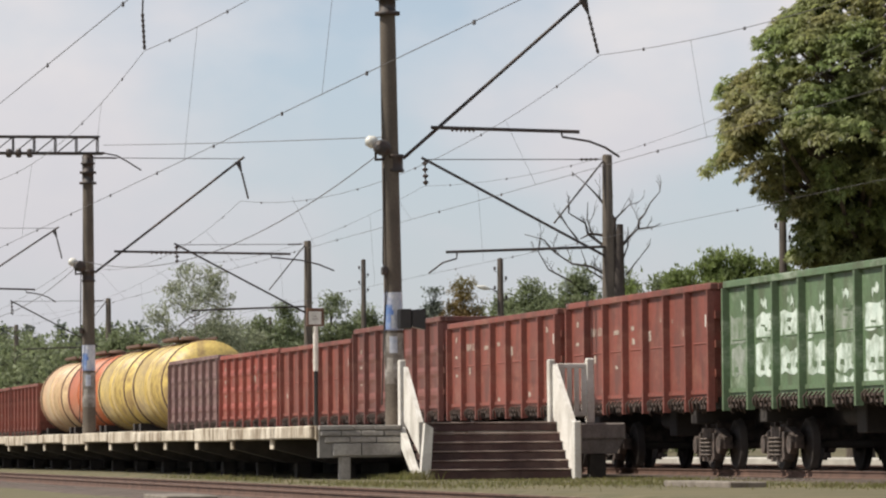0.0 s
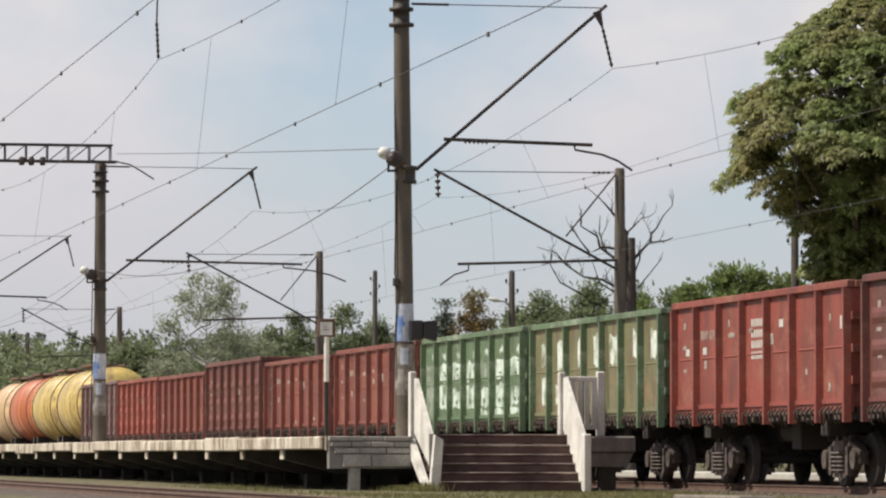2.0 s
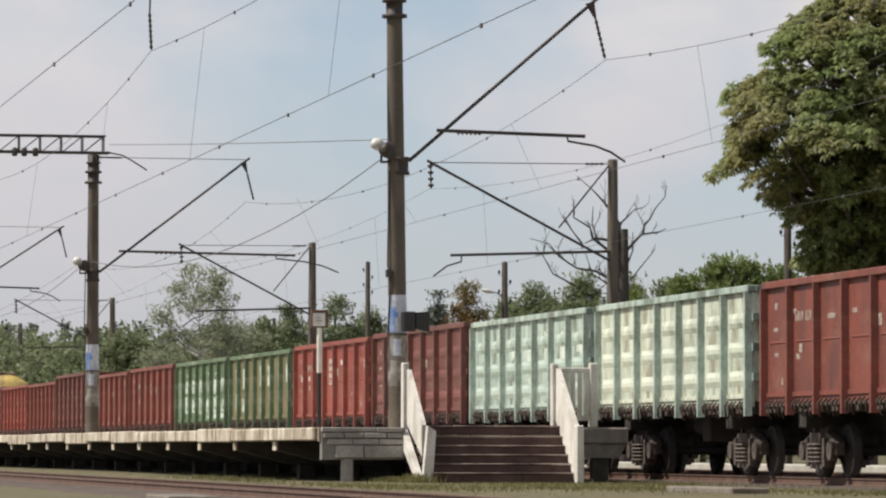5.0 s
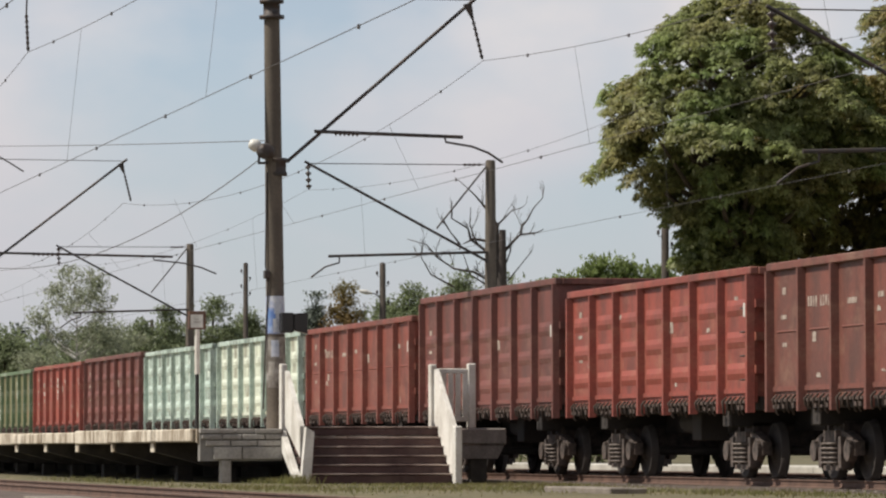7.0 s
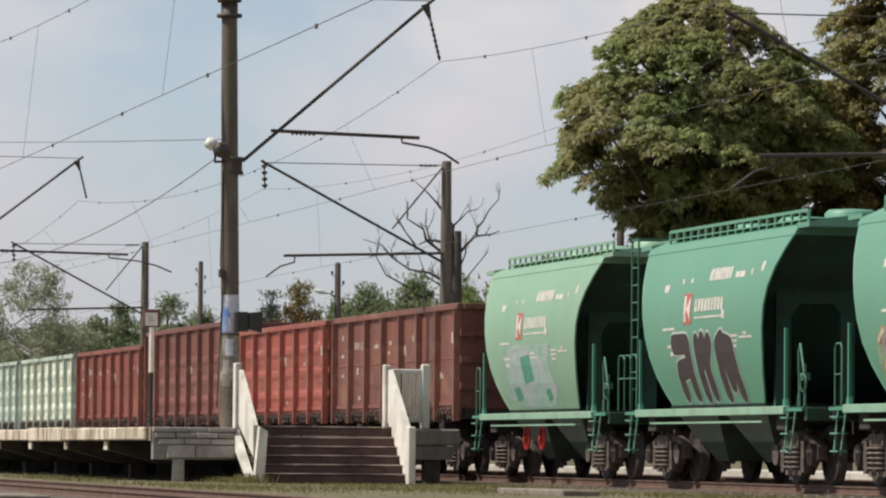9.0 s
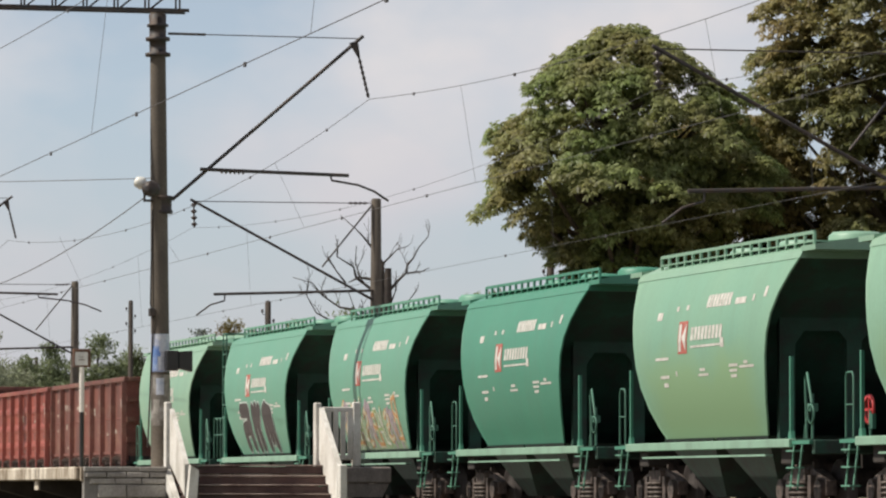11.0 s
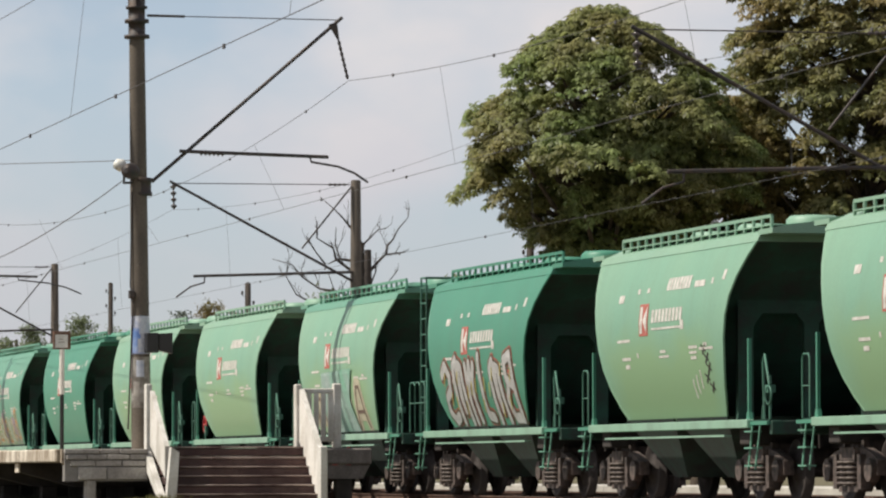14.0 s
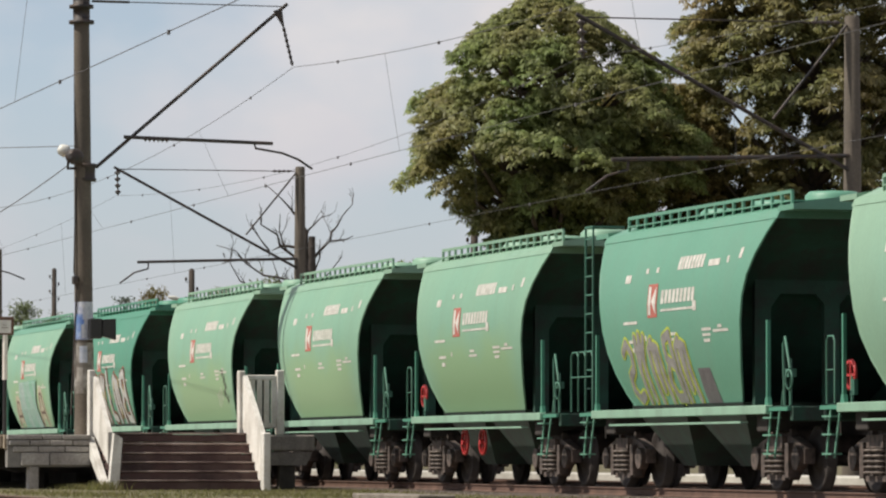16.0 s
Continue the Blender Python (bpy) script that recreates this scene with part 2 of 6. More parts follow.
M_WOOD = mat("tarred_wood", (0.055, 0.042, 0.034), (0.03, 0.024, 0.02), 0.85, scale=2, fine=30, streak=True, stain=(0.1, 0.08, 0.06))
M_PAPER = mat("poster_paper", (0.62, 0.63, 0.66), (0.45, 0.48, 0.55), 0.8, scale=7, fine=30, bump=0.1, stain=(0.10, 0.16, 0.40), stain_amount=0.9)
M_BLACK = mat("black_speaker", (0.018, 0.017, 0.017), None, 0.5, bump=0.05)
M_LAMPW = mat("white_lamp", (0.75, 0.74, 0.68), None, 0.4, bump=0.05)
M_BARK = mat("bark", (0.10, 0.075, 0.055), (0.05, 0.04, 0.03), 0.95, scale=4, fine=20, bump=0.6)
M_BIRCHBARK = mat("birch_bark", (0.55, 0.53, 0.49), (0.2, 0.18, 0.16), 0.9, scale=4)
M_DEADWOOD = mat("dead_wood", (0.085, 0.07, 0.062), (0.055, 0.046, 0.04), 0.95)
M_SIGNFACE = mat("sign_white", (0.66, 0.66, 0.62), (0.5, 0.5, 0.47), 0.6, scale=6)
M_STRAP = mat("dark_strap", (0.055, 0.038, 0.03), (0.16, 0.09, 0.055), 0.8, scale=5)
M_RUST = mat("rust_frame", (0.16, 0.085, 0.055), (0.08, 0.05, 0.04), 0.85, scale=6)

# ---- ground, tracks ----
TRACK_X, NEAR_X, FAR_X = 22.8, 11.2, 27.3      # middle of the train's track and of the two others


def ground():
    s = Shape()
    xs = [-4000, -800, -200, -60, -20, 0, 6, 9.3, 13.1, 14.0, 20.7, 25.0, 29.5, 32, 40, 60, 120, 300, 900, 4000]
    ys = [-600, -100, 0, 30, 60, 80, 90, 100, 130, 180, 260, 400, 700, 1500, 4600]
    for x in xs:
        for y in ys:
            s.v.append((x, y, (-0.2 if x < 13.3 else -0.03) + (0.02 * math.sin(x * 1.7 + y * 0.31) if abs(x) < 60 and 0 < y < 300 else 0)))
    n = len(ys)
    s.f = [(i * n + j, (i + 1) * n + j, (i + 1) * n + j + 1, i * n + j + 1) for i in range(len(xs) - 1) for j in range(n - 1)]
    whole("ground", s, M_GRASS, "dry trampled grass and sandy earth beside the tracks", "ground", kind="structure")


def ballast(xc, y0, y1, dz=0.0):
    s = Shape()
    half = 1.75
    rnd = random.Random(int(xc * 10))
    ys = [y0 + (y1 - y0) * i / 160 for i in range(161)]
    for y in ys:
        for u, z in ((-half - 0.5, -0.12), (-half, -0.03), (-0.9, 0.0), (0, -0.01), (0.9, 0.0), (half, -0.03), (half + 0.5, -0.12)):
            s.v.append((xc + u + rnd.uniform(-0.12, 0.12), y, z + dz + rnd.uniform(-0.015, 0.02)))
    s.f = [(i * 7 + j, i * 7 + j + 1, (i + 1) * 7 + j + 1, (i + 1) * 7 + j) for i in range(160) for j in range(6)]
    whole("track_bed", s, M_BALLAST, "rust-brown gravel bed under the rails", "track bed", kind="structure")


RAIL_Z = 0.14


def track(xc, label, dz=0.0, y0=-40, y1=620):
    ballast(xc, y0, y1, dz)
    t = thing("railway_track", label, "railway track", "parallel tracks", pose(xc, 0, dz), "structure")
    for u in (-0.76, 0.76):
        s = Shape().prism([(u - 0.066, 0.0), (u + 0.066, 0.0), (u + 0.066, 0.012), (u + 0.012, 0.03), (u + 0.012, 0.105), (u + 0.036, 0.115),
                           (u + 0.036, RAIL_Z - 0.003), (u - 0.036, RAIL_Z - 0.003), (u - 0.036, 0.115), (u - 0.012, 0.105), (u - 0.012, 0.03), (u - 0.066, 0.012)], "y", y0, y1)
        r = part("rail", s, M_RAIL, t)
        part("rail_head", Shape().box(u - 0.03, u + 0.03, y0, y1, RAIL_Z - 0.002, RAIL_Z), M_RAILTOP if dz == 0 else mat("dull_rail_head", (0.26, 0.19, 0.15), (0.18, 0.12, 0.09), 0.6, 0.3), r, "polished running surface")
    me = shared("sleeper", lambda: Shape().prism([(-0.13, -0.1), (0.13, -0.1), (0.10, -0.004), (-0.10, -0.004)], "x", -1.3, 1.3).mesh("sleeper", M_SLEEPER))
    y = 40.0
    while y < 150:
        part("sleeper", me, M_SLEEPER, t, m=pose(0, y, 0))
        y += 0.6
    return t


ground()
track(TRACK_X, "rusty steel rails on concrete sleepers under the freight train", y0=-240)
track(NEAR_X, "empty rusty rails on sleepers before the platform", -0.14)
track(FAR_X, "empty rails behind the freight train")

# ---- platform with stairs ----
PLAT_Z, PLAT_X0, PLAT_X1, PLAT_Y = 1.07, 14.43, 20.72, 91.0


def platform():
    p = thing("platform", "old concrete railway platform with stained slab edges on pillars", "platform", kind="structure")
    rnd = random.Random(4)
    y = PLAT_Y + 0.1
    # edge slabs, each a little out of line
    i = 0
    while y < 330:
        ln = 5.95
        dz, dx = rnd.uniform(-0.025, 0.02), rnd.uniform(-0.05, 0.04)
        th = 0.26 if rnd.random() < 0.75 else 0.31
        s = Shape().box(PLAT_X0 + dx, PLAT_X0 + 3.1, y, y + ln - 0.03, PLAT_Z - th + dz, PLAT_Z + dz, c=0.025)
        part("slab", s, M_CONC, p)
        s = Shape().box(PLAT_X0 + 3.13, PLAT_X1, y, y + ln - 0.03, PLAT_Z - 0.24, PLAT_Z - 0.01 + dz, c=0.02)
        part("slab", s, M_CONC, p)
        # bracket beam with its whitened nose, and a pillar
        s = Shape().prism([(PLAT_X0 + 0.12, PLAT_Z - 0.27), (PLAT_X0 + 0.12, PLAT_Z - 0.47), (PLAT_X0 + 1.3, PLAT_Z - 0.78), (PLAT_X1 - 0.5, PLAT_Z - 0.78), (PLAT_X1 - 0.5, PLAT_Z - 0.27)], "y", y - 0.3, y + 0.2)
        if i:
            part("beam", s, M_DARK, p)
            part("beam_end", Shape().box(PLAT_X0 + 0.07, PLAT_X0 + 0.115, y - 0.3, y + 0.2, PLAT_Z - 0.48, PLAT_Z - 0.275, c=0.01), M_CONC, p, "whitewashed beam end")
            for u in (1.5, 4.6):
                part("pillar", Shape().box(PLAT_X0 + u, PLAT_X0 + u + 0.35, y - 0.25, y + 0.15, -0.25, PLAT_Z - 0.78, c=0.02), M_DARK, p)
        y += ln
        i += 1
    # earth wall far inside, in the shade-darkened concrete colour
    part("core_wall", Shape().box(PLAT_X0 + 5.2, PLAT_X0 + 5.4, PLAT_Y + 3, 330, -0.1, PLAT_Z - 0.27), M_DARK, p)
    # block-built end wall beside the stairs
    w = part("end_wall", Shape().box(PLAT_X0 + 0.1, 16.18, PLAT_Y - 0.18, PLAT_Y + 0.09, 0.42, PLAT_Z - 0.02), M_MORTAR, p, "grey block end wall")
    rows = [(0.45, 0.70, [0.28, 0.85, 1.66]), (0.715, 0.83, [0.12, 0.62, 1.15, 1.66]), (0.845, 0.95, [0.04, 0.45, 0.85, 1.3, 1.66]), (0.96, 1.06, [0.0, 0.7, 1.1, 1.66])]
    for z0, z1, cuts in rows:
        for a, b in zip(cuts, cuts[1:]):
            q = rnd.uniform(-0.015, 0.015)
            part("block", Shape().box(PLAT_X0 + 0.08 + a + 0.008, PLAT_X0 + 0.08 + b - 0.008, PLAT_Y - 0.24 + q, PLAT_Y - 0.1, z0 + 0.004, z1 - 0.004, c=0.012), M_BRICK, w)
    part("end_post", Shape().box(PLAT_X0 + 0.52, PLAT_X0 + 0.72, PLAT_Y - 0.2, PLAT_Y + 0.1, -0.1, 0.45, c=0.02), M_BRICK, p, "short grey concrete leg")
    # corner bracket under the slab end
    s = Shape().prism([(PLAT_X0 + 0.05, PLAT_Z - 0.02), (PLAT_X0 + 0.05, PLAT_Z - 0.28), (PLAT_X0 + 0.45, 0.45), (PLAT_X0 + 0.9, 0.45), (PLAT_X0 + 0.9, PLAT_Z - 0.02)], "y", PLAT_Y - 0.1, PLAT_Y + 0.07)
    part("corner_bracket", s, M_CONC, p, "rounded concrete corner bracket")
    # block to the far side of the stairs, on two legs
    part("landing_block", Shape().box(19.62, PLAT_X1, PLAT_Y - 0.15, PLAT_Y + 0.1, 0.74, PLAT_Z, c=0.03), M_LANDING, p, "weathered grey concrete landing block")
    s = Shape().prism([(19.7, 0.73), (19.8, 0.46), (20.55, 0.46), (20.68, 0.73)], "y", PLAT_Y - 0.1, PLAT_Y + 0.1)
    part("haunch", s, M_LANDING, p)
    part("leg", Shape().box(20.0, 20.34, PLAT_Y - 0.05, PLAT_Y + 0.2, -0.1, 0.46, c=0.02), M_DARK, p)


def stairs():
    st = thing("staircase", "dark brown painted stairs with worn nosings up to the platform", "stairs", kind="structure")
    n, run = 6, 0.27
    rise = PLAT_Z / n
    for i in range(n):
        z1 = rise * (i + 1) + (0.03 if i == n - 1 else 0)
        y0 = PLAT_Y - 0.2 - run * (n - i)
        step = part("step", Shape().box(16.34, 19.29, y0, PLAT_Y - 0.19, z1 - rise - (0.1 if i == 0 else 0), z1 - 0.035, c=0.008), M_STEP, st)
        part("nosing", Shape().box(16.34, 19.29, y0 - 0.03, y0 + run, z1 - 0.028, z1, c=0.008), mat("worn_nosing", (0.40, 0.32, 0.275), (0.085, 0.05, 0.045), 0.85, scale=1.6), step, "worn paler tread edge")
    # parapets: upper post, sloping panel, lower rail and lower post
    for side in ("a", "b"):
        par = thing("stair_parapet", "whitewashed concrete stair parapet, paint flaking", "parapet", "stair parapets")
        yb, yt = PLAT_Y - 2.0, PLAT_Y - 0.05
        xt, xb = (16.22, 16.26) if side == "a" else (19.25, 19.24)

        def slab(z_top, z_bot, th, k0=0.0, k1=1.0, off=0.0):
            """A leaning slab between the upper (k=0) and lower (k=1) end; z pairs are (upper, lower)."""
            q = []
            for k, zt, zb in ((k0, z_top[0], z_bot[0]), (k1, z_top[1], z_bot[1])):
                x, y = xt + (xb - xt) * k + off, yt + (yb - yt) * k
                q += [(x, y, zb), (x + th, y, zb), (x + th, y, zt), (x, y, zt)]
            return Shape().add(q, [(0, 1, 2, 3), (7, 6, 5, 4), (0, 4, 5, 1), (1, 5, 6, 2), (2, 6, 7, 3), (3, 7, 4, 0)])
        if side == "a":
            part("upper_post", Shape().box(xt - 0.06, xt + 0.07, yt - 0.02, yt + 0.18, PLAT_Z - 0.1, 2.34, c=0.02), M_WHITE, par)
            part("panel", slab((2.2, 1.1), (1.12, 0.48), 0.09, 0.1, 0.86, -0.01), M_WHITE, par)
            part("lower_rail", slab((PLAT_Z - 0.02, 0.12), (0.72, -0.05), 0.12, -0.02, 0.78, -0.08), M_WHITE, par)
            part("lower_post", Shape().prism([(xb - 0.06, -0.05), (xb + 0.13, -0.05), (xb + 0.2, 0.98), (xb + 0.04, 1.08)], "y", yb - 0.1, yb + 0.12), M_WHITE, par)
        else:
            part("upper_post", Shape().box(xt - 0.07, xt + 0.06, yt - 0.02, yt + 0.18, PLAT_Z - 0.02, 2.34, c=0.02), M_WHITE, par)
            part("panel", slab((2.24, 1.08), (1.2, 0.02), 0.10, 0.03, 0.94, 0.0), M_WHITE, par)
            part("lower_post", Shape().box(xb + 0.0, xb + 0.15, yb - 0.1, yb + 0.1, -0.05, 1.1, c=0.02), M_WHITE, par)


def fence():
    f = thing("platform_fence", "short white concrete fence with close upright bars", "fence")
    y = PLAT_Y + 0.12
    part("post", Shape().box(19.98, 20.14, y - 0.06, y + 0.1, PLAT_Z, 2.36, c=0.02), M_WHITE, f)
    part("top_rail", Shape().box(19.3, 19.98, y - 0.03, y + 0.05, 2.16, 2.26, c=0.015), M_WHITE, f)
    part("bottom_rail", Shape().box(19.62, 19.98, y - 0.03, y + 0.05, 1.2, 1.3, c=0.015), M_WHITE, f)
    for i in range(4):
        x = 19.45 + i * 0.145
        part("bar", Shape().box(x, x + 0.095, y - 0.02, y + 0.04, 1.22, 2.18), M_WHITE, f)


platform()
stairs()
fence()

# ---- poles of the overhead line ----


def insulator(name, p, q, parent, n=4, r=0.09):
    """A string of ceramic discs from p to q."""
    p, q = Vector(p), Vector(q)
    d = q - p
    prof = []
    for i in range(n):
        a = (i + 0.15) / n * d.length
        b = (i + 0.85) / n * d.length
        prof += [(0.025, a), (r, a + (b - a) * 0.35), (r * 0.9, a + (b - a) * 0.55), (0.025, b)]
    s = Shape().lathe([(0.02, 0)] + prof + [(0.02, d.length)], "z", 10)
    m = Matrix.Translation(p) @ d.to_track_quat("Z", "Y").to_matrix().to_4x4()
    return part(name, s, M_CERAMIC, parent, "dark ribbed insulator", m)


def rod(name, pts, r, parent, material=None, label="", n=6):
    return part(name, Shape().tube(pts, r, n), material or M_IRON, parent, label)


def platform_pole(x, y, tip_dx, tip_z, top, lean=0.0, zb=6.72, zr=7.34, rk=1.0, lamp_z=6.98, horn=False):
    """Round concrete pole with an oblique arm over the train's track and a lattice beam over the other."""
    p = thing("overhead_line_pole", "tapered round concrete railway pole with steel arm, lamp and pasted notices", "pole", "overhead line poles", pose(x, y, 0))
    base = PLAT_Z if y < 330 else 0.0
    part("shaft", Shape().lathe([(0.215, base), (0.196, 3.5), (0.166, top - 0.8), (0.158, top)], "z", 20), M_POLE, p, "", pose(0, 0, 0, 0, -lean))
    dx = math.tan(radians(-lean)) * 8
    c = part("collar", Shape().lathe([(0.17, top - 0.93), (0.27, top - 0.93), (0.27, top - 0.86), (0.18, top - 0.86), (0.18, top - 0.6), (0.26, top - 0.6), (0.26, top - 0.53), (0.18, top - 0.53), (0.18, top - 0.3), (0.23, top - 0.3), (0.23, top - 0.25), (0.18, top - 0.25), (0.19, top - 0.05), (0.1, top)], "z", 14), M_IRON, p, "dark steel pole head with clamps", pose(0, 0, 0, 0, -lean))
    rod("arm", [(0.2, 0, zb), (tip_dx, -0.1, tip_z)], 0.042, p, label="long oblique steel arm")
    part("arm_clamp", Shape().lathe([(0.19, zb - 0.3), (0.215, zb - 0.29), (0.215, zb - 0.23), (0.19, zb - 0.22), (0.19, zb - 0.02), (0.22, zb), (0.22, zb + 0.07), (0.19, zb + 0.08)], "z", 14), M_IRON, p)
    rod("tie_rod", [(0.1, 0, tip_z - 0.04), (tip_dx - 0.1, -0.1, tip_z - 0.06)], 0.012, p)
    rod("tie_end", [(0.1, 0, tip_z - 0.04), (0.9, -0.02, tip_z - 0.045)], 0.03, p)
    # hanger at the arm's tip
    part("hanger_plate", Shape().prism([(tip_dx - 0.30, tip_z - 0.16), (tip_dx - 0.12, tip_z - 0.1), (tip_dx - 0.06, tip_z - 0.55)], "y", -0.13, -0.07), M_IRON, p)
    insulator("hanger_insulator", (tip_dx - 0.08, -0.1, tip_z - 0.5), (tip_dx + 0.12, -0.1, tip_z - 1.32), p, 7, 0.04)
    # registration tube with its insulator and bent steady arm
    k = rk
    rod("registration_tube", [(0.78 if k == 1 else 0.8, -0.1, zr + 0.03), (3.99 * k, -0.1, zr - 0.05)], 0.042, p)
    insulator("tube_insulator", (1.2 * k, -0.1, zr), (1.75 * k, -0.1, zr - 0.01), p, 6, 0.065)
    rod("steady_arm", [(3.6 * k, -0.1, zr - 0.06), (3.62 * k, -0.1, zr - 0.16), (4.2 * k, -0.1, zr - 0.25), (4.55 * k, -0.1, zr - 0.38), (4.86 * k, -0.1, zr - 0.58)], 0.026, p)
    # lamp on a short bracket
    rod("lamp_bracket", [(-0.1, -0.05, lamp_z - 0.28), (-0.42, -0.15, lamp_z - 0.3), (-0.42, -0.2, lamp_z - 0.05)], 0.035, p)
    lamp = part("lamp_head", Shape().lathe([(0.05, -0.2), (0.15, -0.16), (0.18, 0.0), (0.15, 0.1), (0.07, 0.16)], "y", 14, smooth=True), M_IRON, p, "round floodlight", pose(-0.3, -0.35, lamp_z - 0.06, 0, 0, -40))
    part("lamp_shade", Shape().lathe([(0.04, -0.12), (0.11, -0.08), (0.14, 0.05), (0.10, 0.12)], "x", 14), M_LAMPW, p, "white lamp shade", pose(-0.52, -0.15, lamp_z + 0.08, 0, 15, 20))
    # pasted notices and a band of paint
    for z0, z1, mt, lb in ((3.08, 3.88, M_PAPER, "torn blue and white notices"), (1.95, 3.02, mat("peeling_pale_paint", (0.40, 0.385, 0.36), (0.12, 0.10, 0.085), 0.9, scale=3.2, fine=18, bump=0.4, stain=(0.10, 0.085, 0.07), stain_amount=0.9), "peeling pale paint")):
        part("notice" if mt is M_PAPER else "paint_band", Shape().lathe([(0.213 if z0 < 2.5 else 0.208, z0), (0.205 if z0 < 2.5 else 0.200, z1)], "z", 20), mt, p, lb, pose(0, 0, 0, 0, -lean))
    def arc(r, z0, z1, a0, a1, n=6):
        """A sheet of paper bent round the shaft; angles in degrees from +x."""
        s = Shape()
        for i in range(n + 1):
            a = radians(a0 + (a1 - a0) * i / n)
            s.v += [(r * math.cos(a), r * math.sin(a), z0), (r * math.cos(a), r * math.sin(a), z1)]
        s.f = [(2 * i, 2 * i + 2, 2 * i + 3, 2 * i + 1) for i in range(n)]
        return s
    blue = mat("blue_notice", (0.08, 0.16, 0.42), (0.15, 0.26, 0.50), 0.7, scale=6, stain=(0.5, 0.52, 0.56), stain_amount=0.7)
    pale = mat("pale_notice", (0.60, 0.61, 0.62), (0.42, 0.45, 0.52), 0.8, scale=9, stain=(0.25, 0.3, 0.42), stain_amount=0.7)
    for z0, z1, a0, a1, mt in ((3.1, 3.42, 190, 245, blue), (3.4, 3.62, 200, 262, blue), (3.5, 3.86, 255, 300, pale), (3.12, 3.4, 250, 290, pale), (2.6, 2.95, 235, 280, pale), (2.2, 2.5, 215, 255, mat("old_notice", (0.32, 0.30, 0.27), None, 0.9, scale=8))):
        part("notice", arc(0.216, z0, z1, a0, a1), mt, p, "curled paper notice", pose(0, 0, 0, 0, -lean))
    rod("cable", [(-0.24, -0.1, 6.5), (-0.27, -0.1, 4.5), (-0.22, -0.15, 4.3), (-0.3, 0, 1.5)], 0.018, p)
    part("cable_box", Shape().box(-0.3, -0.19, -0.2, 0.0, 4.25, 4.42, c=0.01), M_IRON, p)
    # lattice beam to the other tracks
    b = part("lattice_beam", Shape().box(-14.6, 0.5, -0.26, -0.2, top + 0.0, top + 0.07).box(-14.6, 0.36, -0.26, -0.2, top + 0.52, top + 0.58)
             .box(-14.6, 0.5, 0.2, 0.26, top + 0.0, top + 0.07).box(-14.6, 0.36, 0.2, 0.26, top + 0.52, top + 0.58), M_IRON, p, "steel lattice cross beam")
    for i in range(22):
        x0 = 0.3 - i * 0.66
        for yy in (-0.23, 0.23):
            rod("strut", [(x0, yy, top + 0.03), (x0, yy, top + 0.55)], 0.022, b)
            rod("diagonal", [(x0, yy, top + 0.55), (x0 - 0.64, yy, top + 0.03)], 0.017, b)
    for u in (-1.85, -2.2, -2.5) if horn else ():
        part("beam_insulator", Shape().lathe([(0.03, top - 0.12), (0.09, top - 0.1), (0.09, top + 0.13), (0.03, top + 0.16)], "z", 10), M_CERAMIC, p, "", pose(u, -0.3, 0))
    rod("beam_hanger", [(-5.3, 0, top), (-5.33, 0, 9.75)], 0.02, p)
    insulator("beam_hanger_insulator", (-5.33, 0, 9.75), (-5.29, 0, 8.98), p, 7, 0.04)
    if horn:
        rod("end_horn", [(0.35, -0.2, top + 0.06), (0.9, -0.25, top - 0.05), (1.25, -0.25, top - 0.25), (1.65, -0.25, top - 0.5)], 0.025, p)
    return p


P1 = (17.16, 97.0)
P4 = (16.0, 145.5)
platform_pole(P1[0], P1[1], 4.3, 10.28, 10.68, lean=0.7)
platform_pole(P4[0], P4[1], 4.93, 9.79, 9.85, zb=6.15, zr=6.78, rk=1.6, lamp_z=6.4, horn=True)
platform_pole(15.1, 194.0, 5.0, 9.9, 10.2)
platform_pole(18.0, 47.0, 4.0, 10.3, 10.6)


def notice_board():
    s = thing("loudspeaker", "black box loudspeaker strapped to the concrete pole", "loudspeaker")
    part("housing", Shape().box(17.16, 17.42, 96.45, 96.75, 3.1, 3.52, c=0.02), M_BLACK, s)
    part("horn", Shape().prism([(17.43, 3.15), (17.71, 3.08), (17.71, 3.52), (17.43, 3.50)], "y", 96.45, 96.78), M_BLACK, s)


notice_board()


def far_pole(y, x=32.1, top=9.75):
    """Slim concrete pole behind the train with a strutted arm over the far track."""
    p = thing("overhead_line_pole", "slim grey concrete railway pole with strutted steel arm", "pole", "far overhead line poles", pose(x, y, 0))
    part("shaft", Shape().lathe([(0.235, -0.1), (0.155, top - 0.05), (0.13, top)], "z", 16), M_POLE, p)
    tz = top - 0.1
    rod("arm", [(-5.95, -0.1, tz - 0.02), (-0.1, -0.1, 6.55)], 0.045, p, label="oblique steel arm")
    rod("tie_rod", [(-5.9, -0.1, tz - 0.08), (-0.1, 0, tz - 0.05)], 0.016, p)
    rod("strut", [(-0.15, -0.1, tz - 0.1), (-1.75, -0.1, 7.58)], 0.03, p)
    insulator("hanger_insulator", (-5.85, -0.1, tz - 0.1), (-5.82, -0.1, tz - 0.9), p, 4, 0.1)
    insulator("tie_insulator", (-0.9, -0.05, tz - 0.06), (-0.3, -0.05, tz - 0.05), p, 4, 0.05)
    rod("registration_tube", [(-5.2, -0.1, 6.68), (-0.1, -0.1, 6.85)], 0.05, p)
    rod("steady_arm", [(-4.85, -0.1, 6.68), (-4.86, -0.1, 6.48), (-5.3, -0.1, 6.35), (-5.75, -0.1, 6.02)], 0.03, p)
    return p


